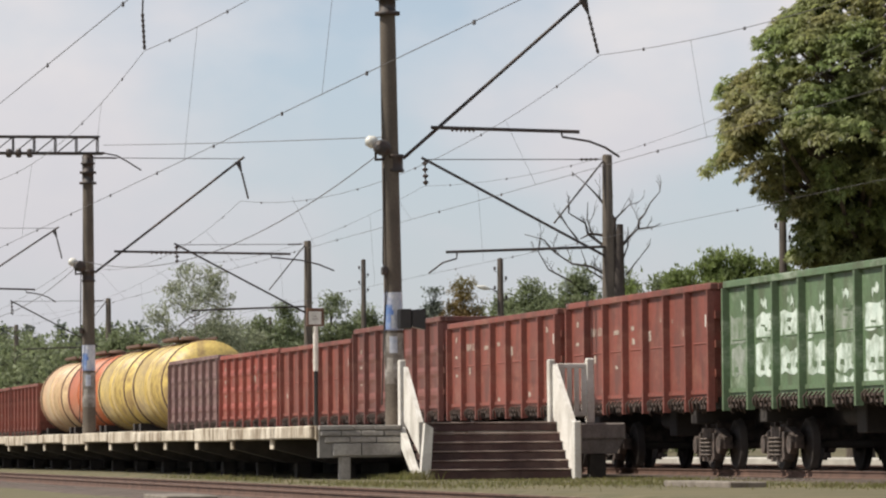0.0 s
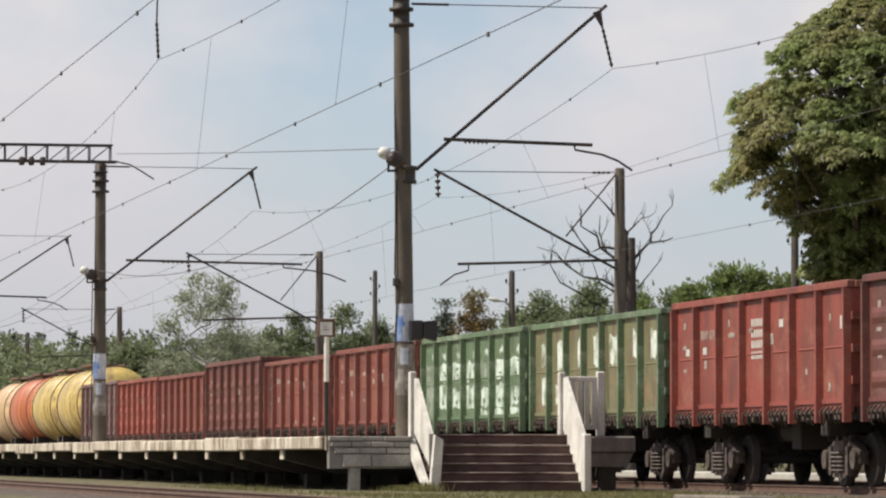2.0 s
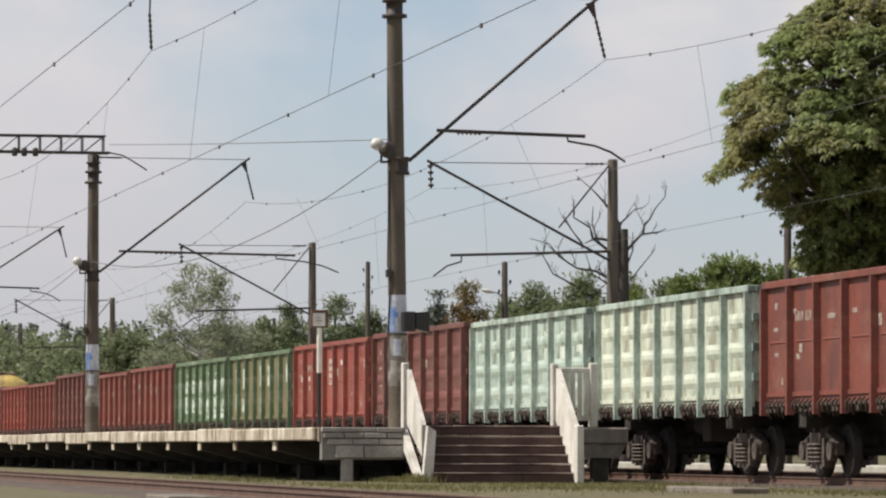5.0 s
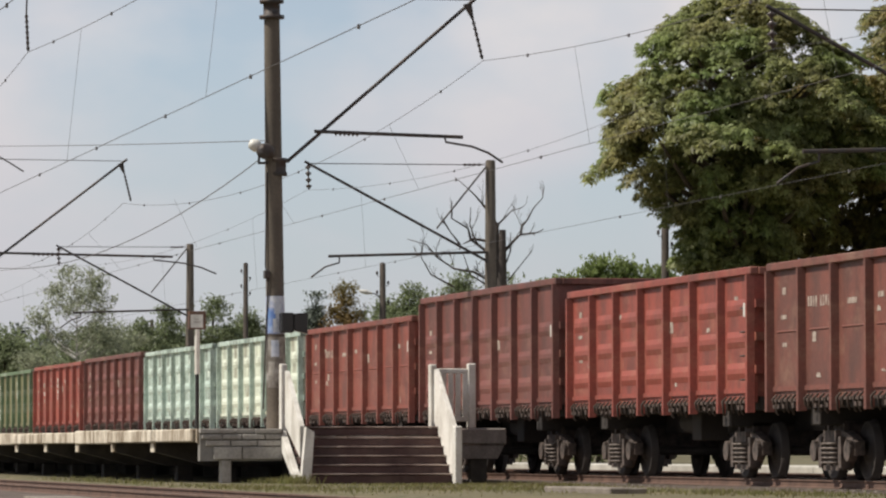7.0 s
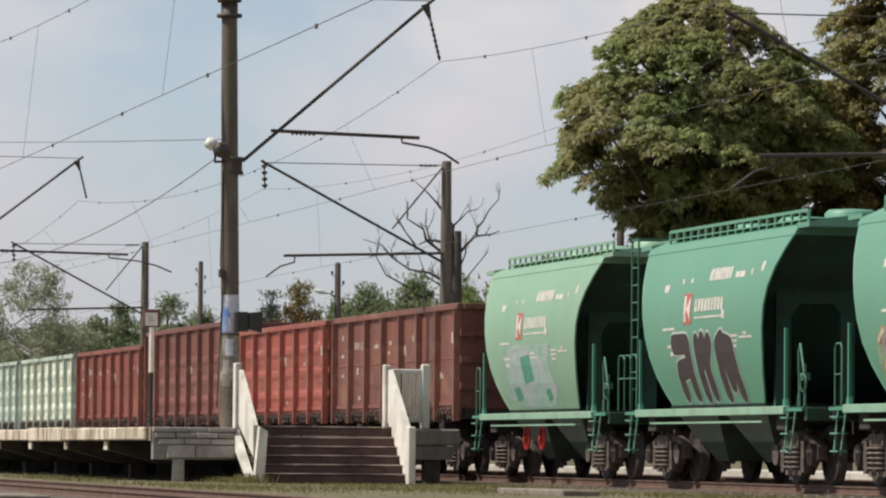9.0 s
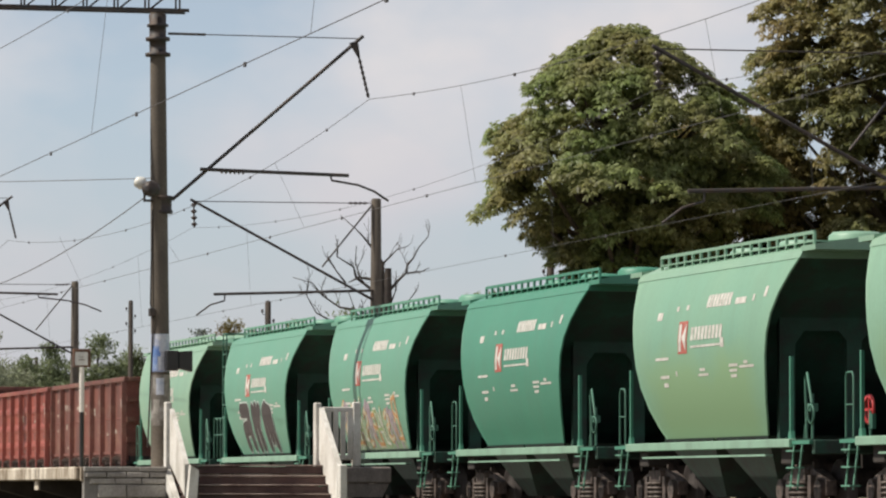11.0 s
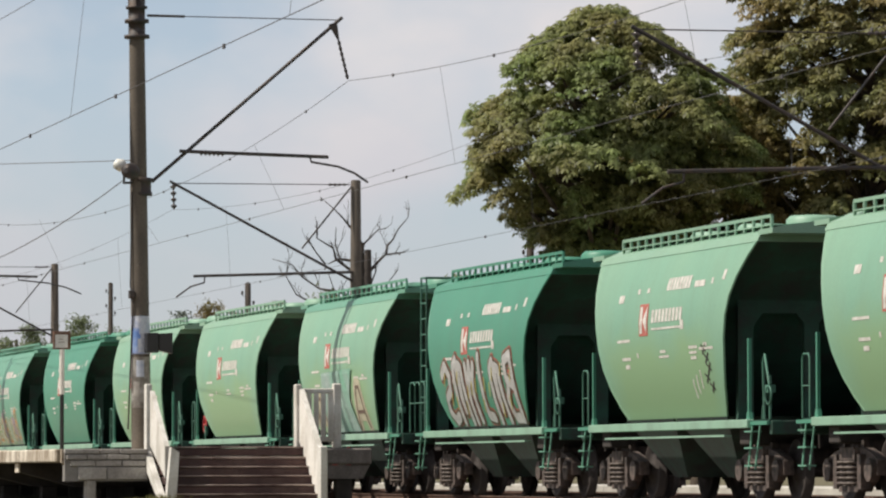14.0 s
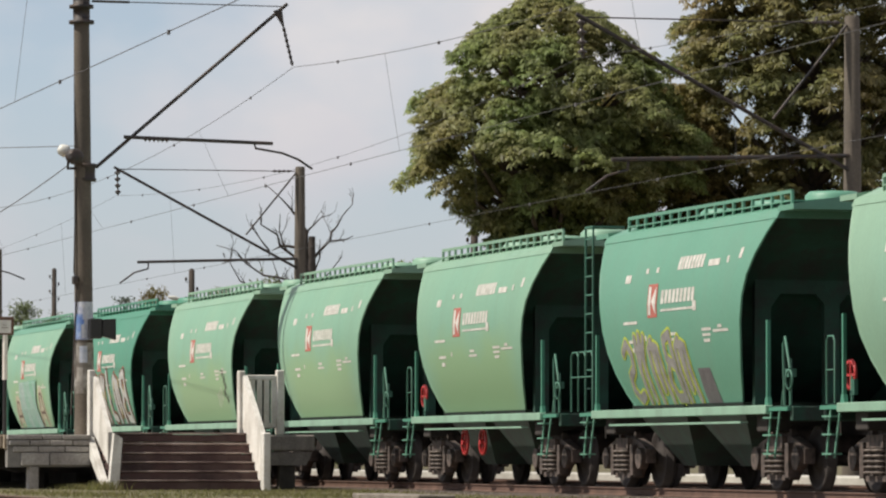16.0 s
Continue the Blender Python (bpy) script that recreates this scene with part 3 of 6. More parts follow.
for y in (32.0, 91.0, 143.0, 203.5, 281.0, 340.0):
    far_pole(y)

# ---- overhead wires ----


def wire(name, a, b, r=0.012, sag=0.0, label="thin grey overhead line wire", n=24, clips=0):
    a, b = Vector(a), Vector(b)
    pts = [a.lerp(b, i / n) - Vector((0, 0, sag * 4 * (i / n) * (1 - i / n))) for i in range(n + 1)]
    r *= 0.52
    s = Shape().tube(pts, r, 5)
    for k in range(clips):
        q = a.lerp(b, (k + 0.5) / clips)
        u = (k + 0.5) / clips
        q = q - Vector((0, 0, sag * 4 * u * (1 - u)))
        s.box(q.x - r * 2, q.x + r * 2, q.y - 0.05, q.y + 0.05, q.z - 0.04, q.z + 0.02)
    return whole(name, s, M_WIRE, label, "wire", "overhead wires")


def hangers(xa, za, xb, zb, y0, y1, sag, n):
    """Droppers from the carrying wire to the contact wire of one span."""
    for i in range(n):
        u = (i + 0.5) / n
        y = y0 + (y1 - y0) * u
        za2 = za - sag * 4 * u * (1 - u)
        whole("dropper", Shape().tube([(xa, y, za2), (xb, y, zb)], 0.0035, 4), M_WIRE, "thin dropper wire between carrying and contact wire", "wire", "droppers")


SPANS = [(47.0, 97.0), (97.0, 145.5), (145.5, 194.0), (194.0, 300.0)]
for y0, y1 in SPANS:
    wire("carrying_wire", (21.6 if y0 < 100 else 20.8, y0 - 0.1, 8.93 if y0 < 100 else 8.4), (21.6 if y1 < 100 else 20.8, y1 - 0.1, 8.93 if y1 < 100 else 8.4), 0.013, 0.72 if y0 < 60 else 1.0, clips=6)
    wire("contact_wire", (21.9, y0, 6.63), (21.9, y1, 6.63), 0.012, 0.0, clips=6)
    hangers(21.6 if y0 < 60 else 21.2 if y0 < 100 else 20.8, 8.93 if y0 < 60 else 8.66 if y0 < 100 else 8.4, 21.9, 6.63, y0, y1, 0.72 if y0 < 60 else 1.0, 3)
    wire("carrying_wire", (11.87, y0, 8.96), (11.87, y1, 8.96), 0.013, 0.45 if y0 < 60 else 0.9, clips=6)
    wire("contact_wire", (11.6, y0, 6.15), (11.6, y1, 6.15), 0.013, 0.0, clips=6)
    hangers(11.87, 8.96, 11.6, 6.15, y0, y1, 0.45 if y0 < 60 else 0.9, 3)
    wire("contact_wire", (7.3, y0, 6.58), (7.3, y1, 6.58), 0.013, 0.0, clips=5)
FAR_SPANS = [(32.0, 91.0), (91.0, 143.0), (143.0, 203.5), (203.5, 281.0)]
for y0, y1 in FAR_SPANS:
    wire("carrying_wire", (26.25, y0, 8.75), (26.25, y1, 8.75), 0.010, 0.7, clips=6)
    wire("contact_wire", (26.4, y0, 6.0), (26.4, y1, 6.0), 0.010, 0.0, clips=6)
    hangers(26.25, 8.75, 26.4, 6.0, y0, y1, 0.7, 3)
# feeder between the platform poles, and the wire from the lattice beam
wire("feeder_cable", (P1[0] - 0.4, P1[1], 6.75), (P4[0] - 0.1, P4[1], 6.5), 0.022, 0.95, "sagging dark feeder cable")
wire("feeder_cable", (P4[0] - 0.2, P4[1], 6.5), (14.9, 194, 6.3), 0.02, 0.95, "sagging dark feeder cable")
wire("span_wire", (P4[0] + 0.5, P4[1], 10.15), (P1[0] - 0.2, P1[1], 7.17), 0.018, 0.03, "taut span wire with insulators")
# ---- wagons ----
SPEED = 16.37
M_UNDER = mat("black_underframe", (0.03, 0.025, 0.023), (0.042, 0.034, 0.03), 0.9, scale=3, fine=25)
M_BOGIE = mat("bogie_steel", (0.125, 0.093, 0.079), (0.03, 0.024, 0.021), 0.75, 0.0, scale=7, fine=25)
M_WHEEL = mat("wheel_steel", (0.045, 0.036, 0.032), (0.03, 0.024, 0.022), 0.8, 0.1, scale=4)
M_MARK = mat("white_marking", (0.60, 0.58, 0.54), (0.42, 0.40, 0.36), 0.8, scale=8, fine=50)
M_DULLMARK = mat("worn_marking", (0.42, 0.36, 0.31), (0.22, 0.15, 0.12), 0.85, scale=9, fine=60)
M_REDMARK = mat("red_marking", (0.42, 0.10, 0.08), (0.36, 0.12, 0.09), 0.7, scale=5)
M_REDWHEEL = mat("red_handwheel", (0.55, 0.035, 0.035), (0.4, 0.03, 0.03), 0.5)


def wheelset():
    prof = [(0.08, 0.60), (0.14, 0.61), (0.16, 0.69), (0.36, 0.70), (0.40, 0.685), (0.505, 0.685), (0.505, 0.715), (0.478, 0.73), (0.472, 0.815), (0.42, 0.818), (0.38, 0.775), (0.17, 0.80), (0.15, 0.85), (0.08, 0.86)]
    s = Shape().lathe(prof, "x", 28).lathe([(r, -h) for r, h in prof][::-1], "x", 28).lathe([(0.085, -1.06), (0.085, 1.06)], "x", 10)
    return s.mesh("wheelset", M_WHEEL)


def side_frame():
    s = Shape()
    o = [(-1.12, 0.40), (-1.12, 0.62), (-0.85, 0.72), (-0.45, 0.80), (0.45, 0.80), (0.85, 0.72), (1.12, 0.62), (1.12, 0.40), (0.78, 0.40), (0.66, 0.34), (0.42, 0.16), (-0.42, 0.16), (-0.66, 0.34), (-0.78, 0.40)]
    for x in (-1.08, 0.92):
        s.prism(o, "x", x, x + 0.16)
    for x in (-1.16, 1.0):
        for y in (-0.925, 0.925):
            s.lathe([(0.17, 0), (0.17, 0.14), (0.10, 0.16)], "x", 12, (x, y, 0.475))
        s.box(x, x + 0.16, -0.34, 0.34, 0.62, 0.80).box(x, x + 0.16, -0.62, -0.46, 0.2, 0.7).box(x, x + 0.16, 0.46, 0.62, 0.2, 0.7)
        s.box(x + 0.02, x + 0.14, -0.42, 0.42, 0.16, 0.24)
    s.box(-1.0, 1.0, -0.25, 0.25, 0.55, 0.95)
    for y in (-0.42, 0.42):
        s.box(-1.06, -0.98, y - 0.05, y + 0.05, 0.3, 0.9)
    return s.mesh("side_frame", M_BOGIE)


def spring():
    prof = []
    for i in range(5):
        z = 0.26 + i * 0.076
        prof += [(0.085, z), (0.148, z + 0.01), (0.148, z + 0.036), (0.085, z + 0.046)]
    return Shape().lathe(prof, "z", 10).mesh("spring", mat("spring_steel", (0.19, 0.155, 0.135), (0.07, 0.055, 0.046), 0.6, 0.3, scale=9))


WHEELS = {1: [], -1: []}


def bogie(parent, y):
    b = part("bogie", shared("side_frame", side_frame), None, parent, "rust-brown cast steel bogie", pose(0, y, RAIL_Z))
    for x in (-1.12, 1.12):
        for u in (-0.155, 0.155):
            part("spring", shared("spring", spring), None, b, "", pose(x, u, 0))
    for sgn in (1, -1):
        w = part("wheelset", shared("wheelset", wheelset), None, b, "", pose(0, 0.925 * sgn, 0.475))
        WHEELS[sgn].append(w)


def coupler(parent, half):
    for sgn in (1, -1):
        part("coupler", shared(("coupler", half, sgn), lambda: Shape().box(-0.16, 0.16, min(sgn * (half - 1.1), sgn * half), max(sgn * (half - 1.1), sgn * half), 1.0, 1.3, c=0.03).mesh("coupler", M_UNDER)), None, parent)


WAGONS = []


def gondola(y0, label, paint, top=3.68, kind="plain", seed=0, marks=0):
    """Open-top wagon: four walls, ribs, capping, latches, underframe and bogies; y0 is its middle at 8 s."""
    w = thing("gondola_wagon", label, "freight wagon", "freight train wagons", pose(TRACK_X, y0, 0))
    WAGONS.append((w, y0))
    rnd = random.Random(seed)
    nm = paint.name
    HW, HL, zf = 1.5, 6.44, 1.52
    trim = TRIM.get(nm, paint)

    for sx in (-1, 1):
        part("side_wall", shared(("wall", nm, top), lambda: Shape().box(-0.025, 0.025, -HL, HL, zf - 0.1, top - 0.1).mesh("side_wall", paint)), None, w, "", pose(sx * (HW - 0.025), 0, 0))
    for sy in (-1, 1):
        part("end_wall", shared(("ewall", nm, top), lambda: Shape().box(-HW + 0.05, HW - 0.05, -0.03, 0.03, zf, top - 0.1).mesh("end_wall", paint)), None, w, "", pose(0, sy * (HL - 0.03), 0))
    part("floor_plate", shared(("gfloor", nm), lambda: Shape().box(-HW + 0.05, HW - 0.05, -HL + 0.06, HL - 0.06, zf, zf + 0.08).mesh("floor_plate", paint)), None, w)

    def cap():
        s = Shape()
        for sx in (-1, 1):
            s.box(min(sx * (HW - 0.06), sx * (HW + 0.085)), max(sx * (HW - 0.06), sx * (HW + 0.085)), -HL - 0.04, HL + 0.04, top - 0.13, top, c=0.015)
        for sy in (-1, 1):
            s.box(-HW + 0.06, HW - 0.06, min(sy * HL, sy * (HL + 0.07)), max(sy * HL, sy * (HL + 0.07)), top - 0.13, top - 0.005, c=0.012)
            for z in (1.9, 2.45, 3.0):
                s.box(-HW, HW, min(sy * HL, sy * (HL + 0.09)), max(sy * HL, sy * (HL + 0.09)), z, z + 0.14)
        return s.mesh("capping", trim)
    part("capping", shared(("cap", nm, top), cap), None, w, "folded steel top edge")
    nr = 8
    ys = [-HL + 0.07 + (2 * HL - 0.14) * i / (nr - 1) for i in range(nr)]

    def rib():
        s = Shape()
        s.add([(-0.13, -0.06, 1.25), (-0.13, 0.06, 1.25), (-0.13, -0.045, top - 0.13), (-0.13, 0.045, top - 0.13), (0, -0.085, 1.25), (0, 0.085, 1.25), (0, -0.07, top - 0.13), (0, 0.07, top - 0.13)],
              [(0, 2, 3, 1), (0, 4, 6, 2), (1, 3, 7, 5), (0, 1, 5, 4), (2, 6, 7, 3), (4, 5, 7, 6)])
        return s.mesh("rib", trim)
    for sx in (-1, 1):
        for y in ys:
            part("rib", shared(("rib", nm, top), rib), None, w, "", pose(sx * HW, y, 0, 0, 0, 0 if sx < 0 else 180))
    # pressed-in fields between the ribs
    step = ys[1] - ys[0]

    def field():
        s = Shape()
        zs = (1.95, 2.48, 3.02) if kind != "plain" else (2.55,)
        for z in zs:
            h = 0.14 if kind != "plain" else 0.02
            d = 0.04 if kind != "plain" else 0.015
            L = step - 0.42
            s.add([(-0.002, -L / 2, z - h), (-0.002, L / 2, z - h), (-0.002, L / 2, z + h), (-0.002, -L / 2, z + h),
                   (-d, -L / 2 + 0.12, z - h * 0.3), (-d, L / 2 - 0.12, z - h * 0.3), (-d, L / 2 - 0.12, z + h * 0.3), (-d, -L / 2 + 0.12, z + h * 0.3)],
                  [(4, 7, 6, 5), (0, 4, 5, 1), (1, 5, 6, 2), (2, 6, 7, 3), (3, 7, 4, 0)])
        return s.mesh("pressed_panel", paint)
    for sx in (-1, 1):
        for i in range(nr - 1):
            part("lower_strip", shared(("strip", nm), lambda: Shape().box(-0.035, 0, -step / 2 + 0.1, step / 2 - 0.1, 1.58, 1.66).mesh("lower_strip", paint)), None, w, "", pose(sx * (HW + 0.001), (ys[i] + ys[i + 1]) / 2, 0, 0, 0, 0 if sx < 0 else 180))
            part("pressed_panel", shared(("field", nm, kind), field), None, w, "", pose(sx * (HW + 0.001), (ys[i] + ys[i + 1]) / 2, 0, 0, 0, 0 if sx < 0 else 180))

    # discharge flap latches along the sill
    def latch(v):
        s = Shape()
        r = random.Random(v)
        s.box(-0.05, 0.0, -0.72, 0.72, 1.41, 1.46)
        for k in range(5):
            u = -0.6 + k * 0.29 + r.uniform(-0.05, 0.05)
            h = r.uniform(0.1, 0.22)
            s.tube([(-0.05, u, 1.52), (-0.11, u + 0.05, 1.45), (-0.09, u + r.uniform(0, 0.12), 1.45 - h), (-0.05, u + 0.1, 1.42 - h)], 0.022, 5)
            if r.random() < 0.6:
                s.box(-0.11, -0.05, u - 0.08, u + 0.03, 1.30, 1.30 + r.uniform(0.04, 0.1))
        return s.mesh("flap_latch", mat("latch_steel", (0.10, 0.068, 0.055), (0.045, 0.033, 0.028), 0.8, scale=9))
    for sx in (-1, 1):
        for i in range(nr - 1):
            part("flap_latch", shared(("latch", i % 4), lambda: latch(i % 4)), None, w, "", pose(sx * HW, (ys[i] + ys[i + 1]) / 2, 0, 0, 0, 0 if sx < 0 else 180))

    def under():
        s = Shape()
        s.box(-0.25, 0.25, -HL + 0.1, HL - 0.1, 0.95, 1.45).box(-HW + 0.1, HW - 0.1, -HL, HL, 1.3, zf)
        return s.mesh("underframe", M_UNDER)
    part("truss", shared("gtruss", lambda: Shape().prism([(-2.6, 1.3), (-1.6, 0.94), (1.6, 0.94), (2.6, 1.3)], "x", -0.3, 0.3).mesh("truss", M_UNDER)), None, w)
    part("air_tank", shared("gair", lambda: Shape().lathe([(0.18, -0.5), (0.18, 0.5)], "y", 12, (-0.6, 0.6, 1.13)).mesh("air_tank", M_UNDER)), None, w)
    part("brake_box", shared("gbrake", lambda: Shape().box(-1.0, -0.5, -1.2, -0.6, 0.8, 1.32, c=0.02).mesh("brake_box", M_UNDER)), None, w)
    for y in (-4.33, 4.33):
        part("bolster", shared("gbol", lambda: Shape().box(-1.4, 1.4, -0.25, 0.25, 1.02, 1.32, c=0.02).mesh("bolster", M_UNDER)), None, w, "", pose(0, y, 0))
    part("underframe", shared("gunder", under), None, w, "black steel underframe")
    for y in (-4.33, 4.33):
        bogie(w, y)
    coupler(w, 6.94)
    # ladder rungs by the near end, plate and lettering bars
    for z in (1.8, 2.2, 2.6, 3.0):
        part("rung", shared("rung", lambda: Shape().tube([(-HW, -6.25, 0), (-HW - 0.09, -6.22, 0), (-HW - 0.09, -5.9, 0), (-HW, -5.87, 0)], 0.016, 6).mesh("rung", M_IRON)), None, w, "", pose(0, 0, z)) if marks & 8 else None
    X = -HW - 0.006
    if marks & 1:
        part("plate", Shape().box(X - 0.1, X, -6.30, -6.12, 2.85, 3.08), M_MARK, w, "small cream plate")
    if marks & 2:
        # lettering: bars of the size of the painted numbers
        y = 4.35
        for i in range(8):
            if i == 4:
                y -= 0.12
            part("lettering", Shape().box(X, X + 0.003, y - 0.085, y, 2.9 + rnd.uniform(0, 0.02), 3.08), M_DULLMARK, w)
            y -= 0.14
        for u, v, a, b in ((5.8, 3.15, 0.2, 0.12), (5.9, 2.75, 0.34, 0.07), (4.1, 2.35, 0.2, 0.16), (2.2, 2.9, 0.5, 0.09), (0.6, 2.95, 0.3, 0.09), (-1.0, 2.7, 0.2, 0.2), (5.8, 2.3, 0.25, 0.07)):
            part("lettering", Shape().box(X, X + 0.003, u - a, u, v, v + b), M_DULLMARK, w)
    if paint in (RED, RED_B, RUSTY, PLUM):
        for k in range(9 if paint is not PLUM else 16):
            a, z = rnd.uniform(-5.6, 5.6), rnd.choice((1.75, 2.2, 2.75, 3.05)) + rnd.uniform(-0.1, 0.1)
            ln, h = rnd.uniform(0.08, 0.3), rnd.uniform(0.05, 0.16)
            o = [(a, z), (a + ln, z + rnd.uniform(-0.03, 0.03)), (a + ln * 0.9, z + h), (a + ln * 0.2, z + h * rnd.uniform(0.6, 1.1))]
            part("paint_fleck", Shape().prism(o, "x", X, X + 0.003), M_DULLMARK, w)
    if marks & 16:
        for r in range(4):
            for k in range(5):
                part("lettering", Shape().box(X, X + 0.003, 0.42 - k * 0.17 - 0.11, 0.42 - k * 0.17, 3.06 - r * 0.2, 3.2 - r * 0.2), M_MARK, w)
        for u, v in ((5.6, 2.62), (4.2, 2.62), (-1.6, 3.0)):
            part("lettering", Shape().box(X, X + 0.003, u - 0.3, u, v, v + 0.14), M_MARK, w)
    if marks & 4:
        # pale patches where old lettering and scrawls were painted over
        dull = (0.12, 0.17, 0.10) if paint is GREEN else (0.15, 0.15, 0.075) if paint is OLIVE else (0.33, 0.42, 0.37)
        pm = mat("patch_" + nm, (0.60, 0.67, 0.61) if paint is GREEN else (0.66, 0.68, 0.62), (0.46, 0.55, 0.49), 0.85, scale=4, fine=20, stain=dull, stain_amount=1.0, scuff=dull)
        thin = mat("worn_patch_" + nm, tuple(0.45 * c + 0.24 for c in dull), tuple(0.7 * c + 0.1 for c in dull), 0.85, scale=4, fine=20, stain=dull, stain_amount=1.0, scuff=dull)

        def ragged(a, b, z0, z1):
            """Brushed patch with uneven upper and lower ends."""
            o = [(a + (b - a) * k / 5, z0 + rnd.uniform(-0.05, 0.09)) for k in range(6)] + [(b + rnd.uniform(-0.06, 0.03), (z0 + z1) / 2)]
            o += [(b - (b - a) * k / 5, z1 + rnd.uniform(-0.09, 0.05)) for k in range(6)] + [(a + rnd.uniform(-0.03, 0.06), (z0 + z1) / 2)]
            return Shape().prism(o, "x", X, X + 0.003)
        for i in range(nr - 1):
            a0, b0 = ys[i] + 0.14, ys[i + 1] - 0.14
            if paint is GREEN:
                # whitewashed blocks in three rows, scratched through to the green
                if rnd.random() < 0.7:
                    a = a0 + rnd.uniform(0.2, 0.7)
                    part("paint_patch", ragged(a, a + 0.42, 3.08, 3.26), pm, w, "small pale patch")
                part("paint_patch", ragged(a0 + rnd.uniform(0, 0.2), b0 - rnd.uniform(0, 0.2), 2.5, 2.98), pm if rnd.random() < 0.7 else thin, w, "chalky pale block")
                for k in range(4):
                    a, z = a0 + rnd.uniform(0.1, 0.9), rnd.uniform(2.52, 2.9)
                    ln, h = rnd.choice(((0.3, 0.05), (0.06, 0.2), (0.18, 0.09)))
                    part("scratch", Shape().prism([(a, z), (a + ln, z + 0.02), (a + ln, z + h), (a, z + h * 0.8)], "x", X - 0.004, X - 0.001), GREEN, w)
                part("paint_patch", ragged(a0, b0 - rnd.uniform(0, 0.15), 1.86, 2.32 + rnd.uniform(0, 0.12)), pm if i < 6 else thin, w, "chalky pale block")
                if i < 3:
                    part("paint_patch", ragged(a0, b0, 1.62, 1.8), pm, w, "chalky pale streak")
                for k in range(2):
                    a = a0 + 0.2 + k * 0.6 + rnd.uniform(0, 0.2)
                    o = [(a, 1.95), (a + 0.28, 1.97), (a + 0.22, 2.06), (a, 2.05)]
                    part("scratch", Shape().prism(o, "x", X - 0.004, X - 0.001), GREEN, w)
                continue
            if rnd.random() < 0.9:
                a = a0 + rnd.uniform(0.05, 0.35)
                part("paint_patch", ragged(a, min(b0, a + rnd.uniform(0.6, 0.9)), 2.58 + rnd.uniform(-0.06, 0.1), 3.28 - rnd.uniform(0, 0.14)), pm, w, "pale overpainted patch")
            if rnd.random() < 0.85:
                a = a0 + rnd.uniform(0.05, 0.5)
                part("paint_patch", ragged(a, min(b0, a + rnd.uniform(0.35, 0.75)), 1.75 + rnd.uniform(0, 0.12), 2.3 + rnd.uniform(-0.2, 0.2)), thin if rnd.random() < 0.5 else pm, w, "worn pale patch")
    return w


def tank(y0, label, paint):
    w = thing("tank_wagon", label, "freight wagon", "freight train wagons", pose(TRACK_X, y0, 0))
    WAGONS.append((w, y0))
    R, zc, h = 1.6, 2.95, 5.2
    prof = [(0.05, -h - 0.32), (0.7, -h - 0.26), (1.2, -h - 0.1), (R, -h + 0.2), (R, -1.0), (R + 0.015, -1.0), (R + 0.015, -0.85), (R, -0.85), (R, 0.85), (R + 0.015, 0.85), (R + 0.015, 1.0), (R, 1.0), (R, h - 0.2), (1.2, h + 0.1), (0.7, h + 0.26), (0.05, h + 0.32)]
    part("barrel", Shape().lathe(prof, "y", 36, (0, 0, zc)), paint, w)
    for y in (-4.3, 4.3):
        part("band", Shape().lathe([(R, y - 0.12), (R + 0.035, y - 0.12), (R + 0.035, y + 0.12), (R, y + 0.12)], "y", 36, (0, 0, zc)), M_STRAP, w, "rusty steel strap")
    part("dome", Shape().lathe([(0.38, zc + R - 0.1), (0.38, zc + R + 0.16), (0.3, zc + R + 0.24), (0.1, zc + R + 0.26)], "z", 16), M_RUST, w, "rusty filler dome")
    part("walkway", Shape().box(-0.7, 0.7, -2.2, 2.2, zc + R + 0.06, zc + R + 0.1).box(-0.75, -0.7, -2.2, 2.2, zc + R + 0.1, zc + R + 0.2).box(0.7, 0.75, -2.2, 2.2, zc + R + 0.1, zc + R + 0.2), M_RUST, w)
    part("underframe", Shape().box(-0.3, 0.3, -5.9, 5.9, 1.0, 1.35).box(-1.3, 1.3, -5.2, -4.6, 1.0, 1.6).box(-1.3, 1.3, 4.6, 5.2, 1.0, 1.6), M_UNDER, w)
    for y in (-3.9, 3.9):
        bogie(w, y)
    coupler(w, 6.0)
    return w


# half-length of the side sheet and half-width of the barrel-shaped body over height
HOP = [(1.42, 2.72, 1.26), (1.65, 2.96, 1.35), (1.95, 3.20, 1.45), (2.3, 3.42, 1.53), (2.65, 3.55, 1.58), (3.0, 3.66, 1.59), (3.3, 3.79, 1.56), (3.6, 3.98, 1.49), (3.9, 4.20, 1.38), (4.12, 4.38, 1.28)]


